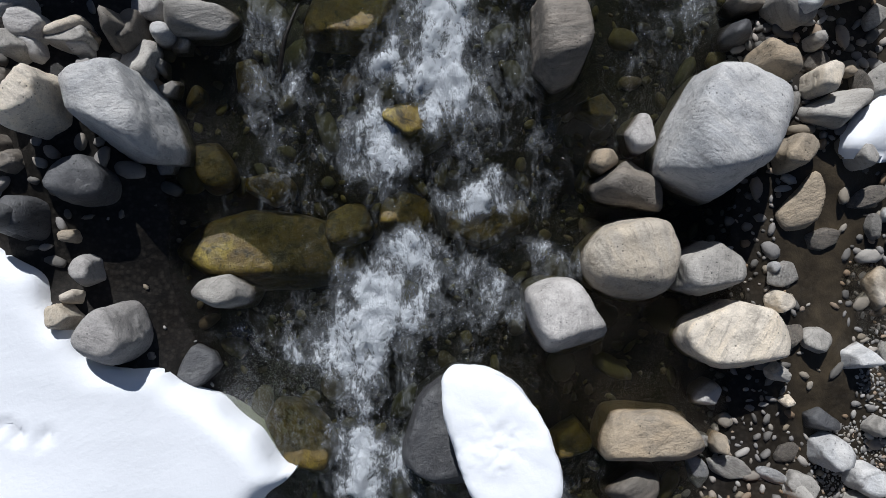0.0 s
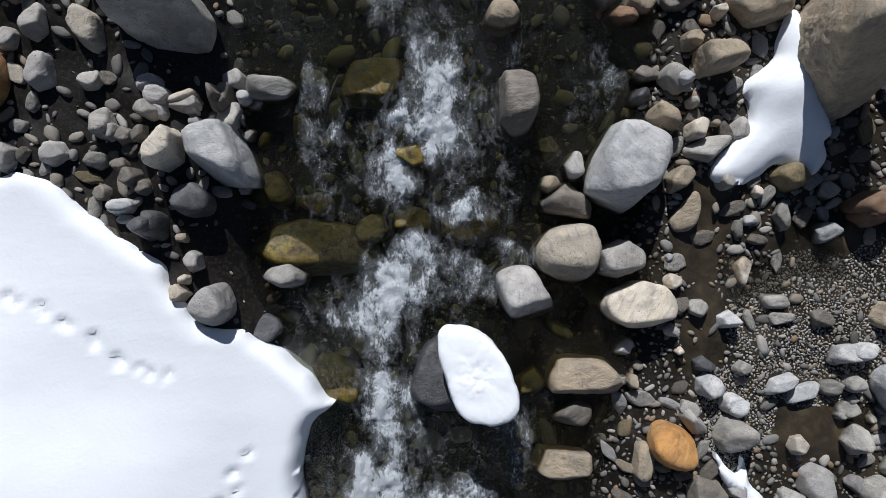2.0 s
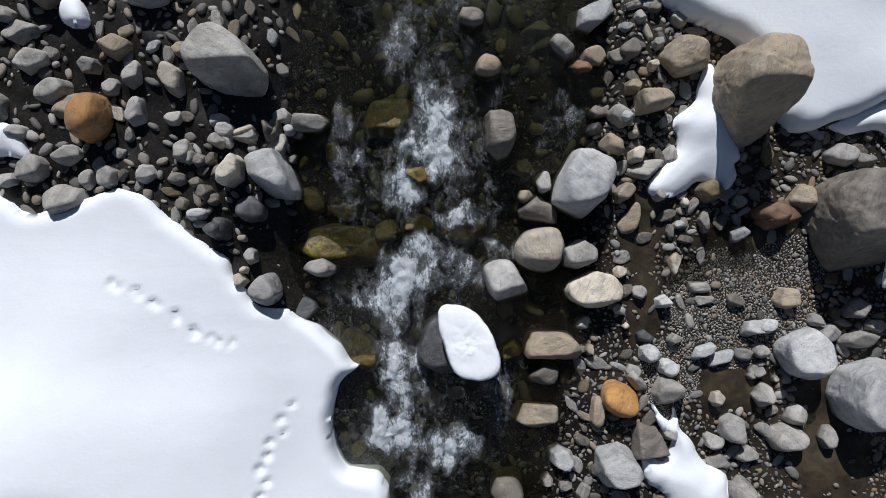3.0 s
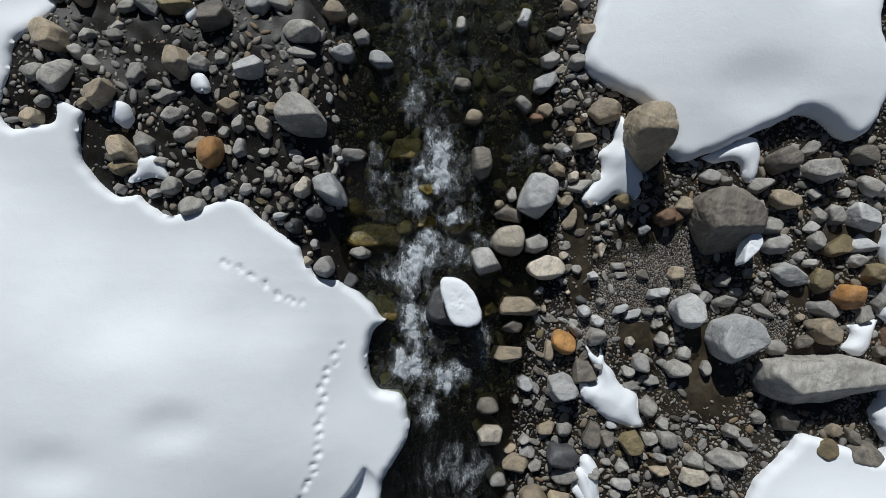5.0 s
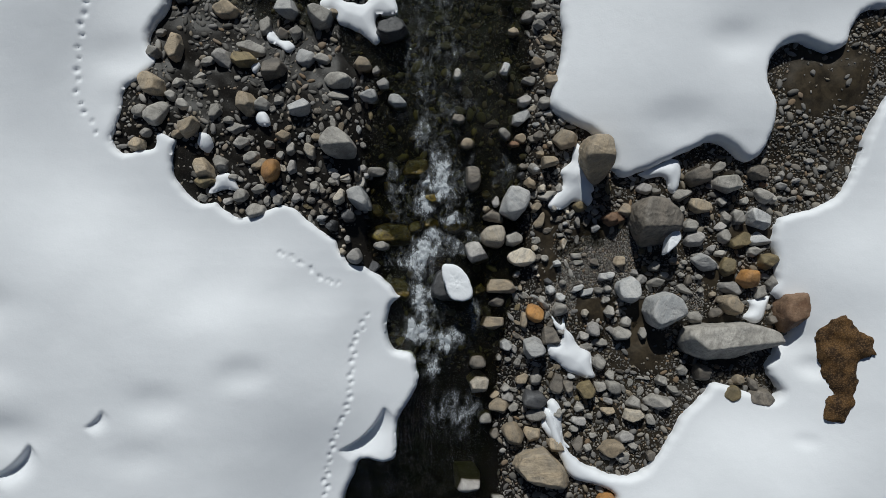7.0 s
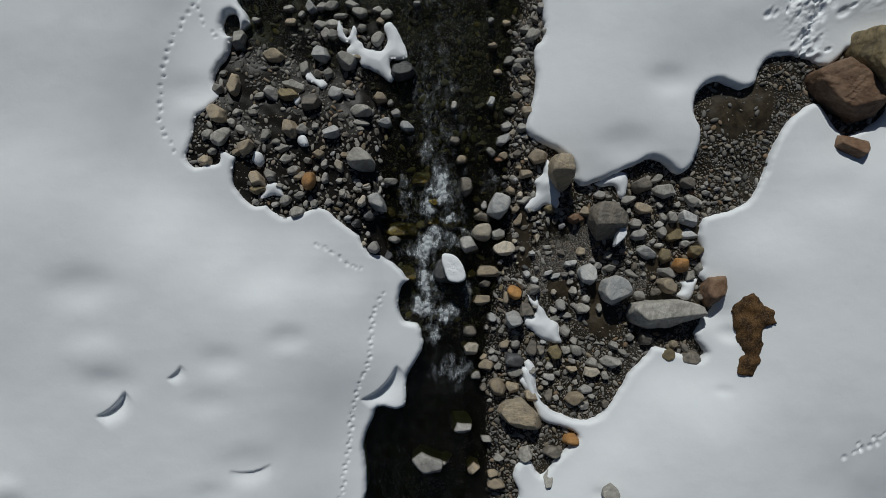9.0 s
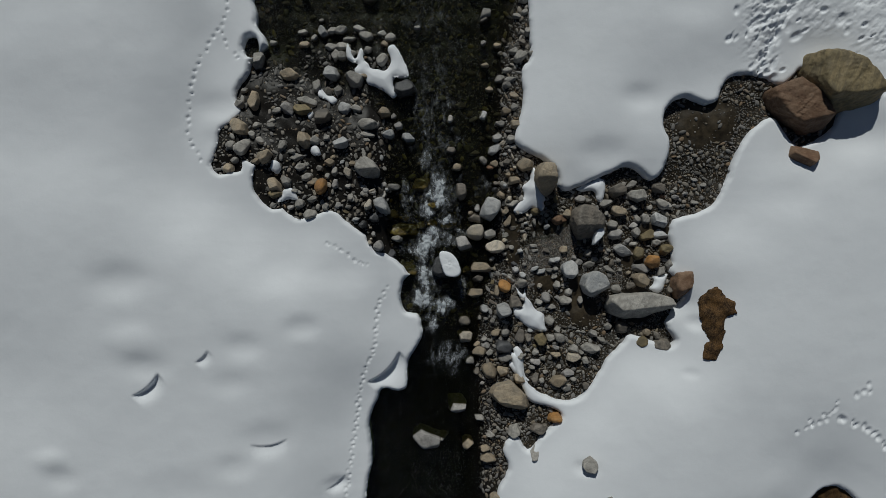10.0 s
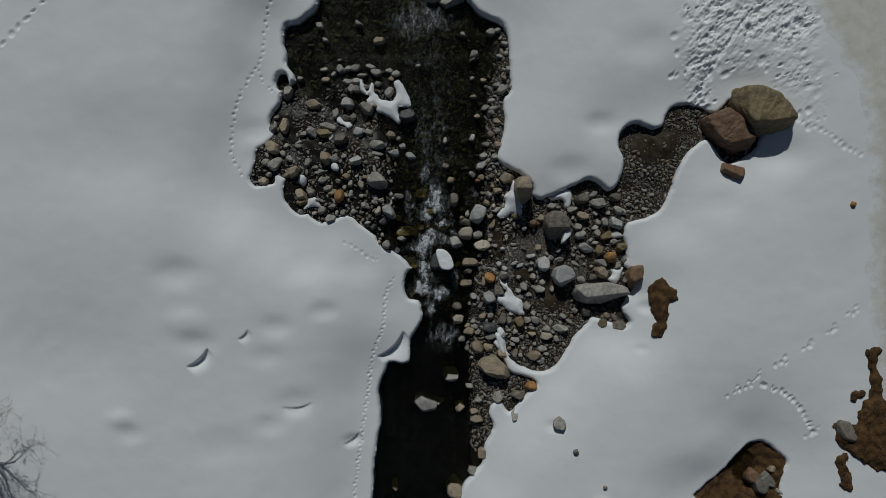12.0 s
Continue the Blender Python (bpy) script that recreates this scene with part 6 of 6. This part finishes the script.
def scatter(name, label, count, lo, hi, area, cuts, seed, wet=-0.1, dry=9.0, spots=None, material=PEBBLE, bare=True, more=4, apart=None):
    rnd = np.random.default_rng(seed)
    shapes, fine = [], []
    for k in range(10):
        r = random.Random(seed * 100 + k)
        planes = [(lean(6.283 * i / 7 + r.uniform(-0.3, 0.3), radians(r.uniform(-15, 25))), r.uniform(0.75, 1.05)) for i in range(7)]
        planes += [((0, 0, 1), r.uniform(0.5, 0.8)), ((0, 0, -1), 0.6)] + [(lean(r.uniform(0, 6.28), radians(45)), r.uniform(0.75, 0.95)) for i in range(3)]
        crisp = r.uniform(8, 26)
        shapes.append(stone_shape(planes, crisp, 0.08, k * 3.7 + seed, cuts))
        if apart:
            fine.append(stone_shape(planes, crisp, 0.1, k * 3.7 + seed, 4))
    x0, y0, x1, y1 = area
    pts = np.stack([rnd.uniform(x0, x1, count * more), rnd.uniform(y0, y1, count * more)], 1)
    ok = (snow_depth(MAP_LEFT, pts[:, 0], pts[:, 1]) < 0.1) & (snow_depth(MAP_EAST, pts[:, 0], pts[:, 1]) < 0.05)
    ok &= bed(pts[:, 0], pts[:, 1]) > level(pts[:, 0], pts[:, 1]) + wet
    ok &= bed(pts[:, 0], pts[:, 1]) < level(pts[:, 0], pts[:, 1]) + dry
    if bare and lo > 0.05:
        clumps = waves(pts[:, 0], pts[:, 1], 2.3) + 0.8 * waves(pts[:, 0] + 4, pts[:, 1], 5.1) + 0.9 * rnd.random(len(pts))
        ok &= clumps > np.interp(pts[:, 0], (-2, 0, 2, 3), (0.15, 0.2, -0.05, -0.1))
        for ax, ay, bx, by in STILL:
            ok &= ~((pts[:, 0] > ax) & (pts[:, 0] < bx) & (pts[:, 1] > ay) & (pts[:, 1] < by))
    if bare and lo < 0.05 and not spots:
        ok &= (pts[:, 0] > 0) | (rnd.random(len(pts)) < 0.06)
    if spots:
        ok &= np.any([((pts[:, 0] - cx) / rx) ** 2 + ((pts[:, 1] - cy) / ry) ** 2 < 1 + 0.5 * waves(pts[:, 0], pts[:, 1], 3) for cx, cy, rx, ry in spots], axis=0)
    elif bare:
        for cx, cy, rx, ry in MUD + (GRIT if lo > 0.05 else []):
            ok &= (((pts[:, 0] - cx) / rx) ** 2 + ((pts[:, 1] - cy) / ry) ** 2 > 1 + 0.4 * waves(pts[:, 0], pts[:, 1], 4)) | (rnd.random(len(pts)) < (0.07 if lo > 0.05 else 0.02))
    pts = pts[ok]
    size = lo * (hi / lo) ** (rnd.random(len(pts)) ** 1.7)
    order = np.argsort(-size)
    pts, size = pts[order], size[order]
    free = np.ones(len(pts), bool)
    for fx, fy, fr in FOOT:
        if fr > 0.5 * lo:
            close = (np.abs(pts[:, 0] - fx) < fr) & (np.abs(pts[:, 1] - fy) < fr)
            free[close] &= np.hypot(pts[close, 0] - fx, pts[close, 1] - fy) > fr * 0.9
    pts, size = pts[free], size[free]
    taken, keep = {}, []
    for k, ((x, y), s) in enumerate(zip(pts, size)):
        c = (int(x / hi), int(y / hi))
        near = [q for i in (-1, 0, 1) for j in (-1, 0, 1) for q in taken.get((c[0] + i, c[1] + j), ())]
        if all(math.hypot(x - qx, y - qy) > 0.46 * (s + qs) for qx, qy, qs in near):
            taken.setdefault(c, []).append((x, y, s))
            keep.append(k)
        if len(keep) >= count:
            break
    cos, fcs, at = [], [], 0
    ground = bed(pts[keep, 0], pts[keep, 1])
    single = []
    if apart:
        meshes = [tri_mesh("stone", co, faces, ROCK["grey"]) for co, faces in fine]
        ax, ay, bx, by = apart
        single = [k for k in keep if ax < pts[k, 0] < bx and ay < pts[k, 1] < by][:140]
    tones = ("grey", "grey", "dark", "pale", "grey", "tan", "dark", "light", "cream", "grey", "olive", "dark")
    for k, z in zip(keep, ground):
        if k in single:
            s, t, tone = size[k] / 2, rnd.uniform(0, 360), tones[int(rnd.integers(12))]
            one = new("stone", meshes[k % 10])
            one.matrix_world = pose(pts[k, 0], pts[k, 1], z + 0.2 * s, rnd.uniform(-14, 14), rnd.uniform(-14, 14), t) @ Matrix.Diagonal((s * rnd.uniform(0.95, 1.6), s * rnd.uniform(0.55, 0.95), s * rnd.uniform(0.45, 0.85), 1))
            one.material_slots[0].link = "OBJECT"
            one.material_slots[0].material = ROCK[tone]
            tagged(one, f"small {WORDS[tone]} stone {where(pts[k, 0], pts[k, 1])}", "stone", "small stones between the boulders")
            continue
        co, faces = shapes[k % 10]
        t, s = rnd.uniform(0, 6.283), size[k] / 2
        l, w, h = s * rnd.uniform(0.95, 1.6), s * rnd.uniform(0.5, 0.95), s * rnd.uniform(0.4, 0.85)
        c, n = math.cos(t), math.sin(t)
        px, py = co[:, 0] * l, co[:, 1] * w
        cos.append(np.stack([pts[k, 0] + c * px - n * py, pts[k, 1] + n * px + c * py, z + co[:, 2] * h + 0.25 * h], 1))
        fcs.append(faces + at)
        at += len(co)
    ob = new(name, tri_mesh(name, np.vstack(cos), np.vstack(fcs), material))
    tagged(ob, label, "stones", kind="stuff")
    return [(pts[k, 0], pts[k, 1], size[k] / 2) for k in keep]


FOOT += scatter("loose_stones", "loose grey and brown stones between the boulders", 6000, 0.06, 0.19, (-8, -10, 13, 10.5), 2, 11, -0.06, more=9, apart=(-4.6, -4.2, 5.2, 3.4))
scatter("submerged_stones", "algae-brown stones lying under the clear water", 900, 0.08, 0.28, (-8, -4, 3.5, 10.5), 2, 14, -0.4, -0.07, material=ALGAE, bare=False)
scatter("pebbles", "small mixed grey and brown pebbles on the wet gravel", 30000, 0.026, 0.085, (-8, -9, 12, 10), 1, 12, -0.06, more=5)
scatter("submerged_pebbles", "dark brown pebbles on the bed of the stream", 5000, 0.03, 0.09, (-8, -4, 4, 10), 1, 15, -0.4, -0.06, material=ALGAE, bare=False, more=3)
scatter("gravel", "fine grey gravel on the open bar", 24000, 0.012, 0.036, (2.0, -3.6, 6.4, 1.2), 1, 13, -0.05,
        spots=GRIT, material=GRAVEL)


# ---- snow lying on stones, bare earth, road, twig and tree ----
def part(name, co, faces, material, parent, label=""):
    ob = new(name, tri_mesh(name, co, faces, material))
    ob.parent = parent
    if label:
        tagged(ob, label)
    return ob


def snow_cap(x, y, z, h, sides, seed):
    """A thick cushion of snow on a stone: (direction in degrees, distance) of its sides."""
    r = random.Random(seed)
    planes = [(lean(radians(az), radians(r.uniform(-6, 10))), d) for az, d in sides]
    planes += [(lean(r.uniform(0, 6), radians(82)), 0.6 * h), ((0, 0, -1), 0.4 * h)]
    co, faces = stone_shape(planes, 11, 0.11, seed * 1.7, 5)
    ob = new("snow_cap", tri_mesh("snow_cap", co, faces, SNOW))
    ob.location = (x, y, z + 0.4 * h)
    tagged(ob, "thick rounded cushion of white snow lying on a boulder", "snow", "snow on boulders")


snow_cap(0.35, -1.19, .25, 0.26, ((-175, 0.351), (-164, 0.312), (-157, 0.313), (-116, 0.406), (-90, 0.448), (-56, 0.514), (-16, 0.47), (17, 0.333), (22, 0.32), (34, 0.316), (52, 0.345), (73, 0.419), (97, 0.503), (142, 0.55)), 1)
snow_cap(5.39, -0.17, .55, 0.3, ((-107, 0.387), (-49, 0.179), (-31, 0.141), (15, 0.216), (131, 0.215), (156, 0.092), (169, 0.108)), 2)


def earth_patch(points, seed):
    """Bare soil melted out of the snow, a little humped, with a ragged rim."""
    line = smooth_line(points + points[:1])
    (x0, y0), (x1, y1) = line.min(0) - 0.3, line.max(0) + 0.3
    rim = lambda x, y: inside(line, x, y) + 0.1 * waves(x, y + seed, 4.3) + 0.07 * waves(x + seed, y, 10.5) + 0.03 * waves(x + seed, y, 23)
    floor = (lambda x, y: bed(x, y) - 0.1) if points is HOLE_B else east_height
    top = lambda x, y: floor(x, y) + 0.03 + 0.16 * np.clip(rim(x, y) / 0.35, 0, 1) ** 0.6 + 0.06 * waves(x, y, 5) + 0.04 * waves(x, y, 13)
    ob = sheet("earth_patch", np.arange(x0, x1, 0.05), np.arange(y0, y1, 0.05), top, None, SOIL, lip=rim)
    tagged(ob, "bare brown earth patch melting out of the snow", "earth", "bare earth in the snow")


for k, points in enumerate((EARTH_A, EARTH_B, EARTH_C, EARTH_D, HOLE_B)):
    earth_patch(points, 3.0 + k)

# the packed road over the snow
ROAD_MID = smooth_line([(14.64, 12.80), (16.51, 10.47), (18.02, 8.14), (19.07, 5.80), (19.58, 3.01), (19.66, 0.21), (19.77, -3.52), (20.48, -9.12), (21.41, -13.79)], 20)
side = np.gradient(ROAD_MID, axis=0)
side = np.stack([side[:, 1], -side[:, 0]], 1) / np.hypot(*side.T)[:, None]
across = np.linspace(-2.3, 2.3, 31)
rx = ROAD_MID[:, None, 0] + side[:, None, 0] * across[None] * (1 + 0.12 * waves(ROAD_MID[:, 0], ROAD_MID[:, 1], 3)[:, None])
ry = ROAD_MID[:, None, 1] + side[:, None, 1] * across[None] * (1 + 0.12 * waves(ROAD_MID[:, 0], ROAD_MID[:, 1], 3)[:, None])
rz = east_height(rx, ry) + 0.03 - 0.06 * (np.abs(across) / 2.3)[None] ** 6
n, m = rx.shape
idx = np.arange(n * m).reshape(n, m)
quads = np.stack([idx[:-1, :-1], idx[:-1, 1:], idx[1:, 1:], idx[1:, :-1]], 2).reshape(-1, 4)
road = new("road", tri_mesh("road", np.stack([rx.ravel(), ry.ravel(), rz.ravel()], 1), quads, ROAD))
core = road.data.attributes.new("core", "FLOAT", "POINT")
core.data.foreach_set("value", np.repeat((1 - np.abs(across) / 2.3)[None], n, 0).astype(np.float32).ravel())
tagged(road, "packed dirty grey-beige snow track", "road", kind="structure")


def tube(points, radii, sides=6):
    """A tapered tube through the points."""
    p = np.array(points, float)
    d = np.gradient(p, axis=0)
    d /= np.linalg.norm(d, axis=1)[:, None]
    ref = np.where(np.abs(d[:, 2:3]) > 0.9, [[1.0, 0, 0]], [[0, 0, 1.0]])
    u = np.cross(d, ref)
    u /= np.linalg.norm(u, axis=1)[:, None]
    v = np.cross(d, u)
    a = np.arange(sides) * 2 * np.pi / sides
    ring = p[:, None] + np.array(radii)[:, None, None] * (u[:, None] * np.cos(a)[None, :, None] + v[:, None] * np.sin(a)[None, :, None])
    co = ring.reshape(-1, 3)
    faces = [[k * sides + i, k * sides + (i + 1) % sides, (k + 1) * sides + (i + 1) % sides, (k + 1) * sides + i] for k in range(len(p) - 1) for i in range(sides)]
    return co, np.array(faces)


BARK, nt, p = shader("bark")
geo = nt.nodes.new("ShaderNodeNewGeometry")
fleck = grain(nt, geo.outputs["Position"], 18, 6, 0.7)
nt.links.new(mix(nt, fleck, (0.14, 0.125, 0.11), (0.32, 0.29, 0.25)), p.inputs["Base Color"])
p.inputs["Roughness"].default_value = 0.85
nt.links.new(relief(nt, fleck, 0.6, 0.02), p.inputs["Normal"])

rnd = random.Random(5)
twigs, twig_faces, at = [], [], 0


def limb(start, way, length, radius, depth):
    """A crooked branch that forks into thinner ones."""
    global at
    pts, cur = [Vector(start)], Vector(way).normalized()
    for k in range(5):
        cur = (cur + Vector((rnd.gauss(0, 0.2), rnd.gauss(0, 0.2), rnd.gauss(0.04, 0.14)))).normalized()
        pts.append(pts[-1] + cur * length / 5)
    co, faces = tube(pts, [radius * (1 - 0.13 * k) for k in range(6)], 6 if depth < 2 else 4)
    twigs.append(co)
    twig_faces.append(faces + at)
    at += len(co)
    if depth < 4:
        for k in range(5 if depth < 2 else 4):
            q = pts[rnd.choice((2, 3, 4, 5))]
            out = (cur + Vector((rnd.gauss(0, 0.75), rnd.gauss(0, 0.75), rnd.gauss(0.1, 0.4)))).normalized()
            limb(q, out, length * rnd.uniform(0.5, 0.75), max(0.0045, radius * 0.48), depth + 1)


TREE = (-18.3, -8.8, 1.0)
tree = new("tree")
tree.location = TREE
tagged(tree, "bare leafless tree standing in the snow", "tree")
trunk_co, trunk_faces = tube([(0, 0, -0.6), (0.03, 0.02, 0.4), (0.0, 0.05, 1.1), (0.06, 0.0, 1.9)], [0.17, 0.13, 0.11, 0.09], 10)
part("trunk", trunk_co, trunk_faces, BARK, tree)
for k in range(14):
    t = 6.283 * k / 14 + rnd.uniform(-0.3, 0.3)
    limb((0.02, 0.03, 0.9 + 0.07 * k), (math.cos(t), math.sin(t), rnd.uniform(0.5, 1.3)), rnd.uniform(1.5, 2.1), 0.04, 0)
part("crown", np.vstack(twigs), np.vstack(twig_faces), BARK, tree, "tangled bare twigs")

co, faces = tube([(0, 0, 0), (0.02, 0.1, 0.03), (0.05, 0.22, 0.05), (0.09, 0.33, 0.05), (0.13, 0.45, 0.02)], [0.015, 0.017, 0.015, 0.012, 0.007], 7)
stick = new("stick", tri_mesh("stick", co, faces, EARTH))
stick.location = (-1.10, 1.18, float(level(-1, 1)) + 0.05)
tagged(stick, "dark wet stick caught in the white water", "stick")
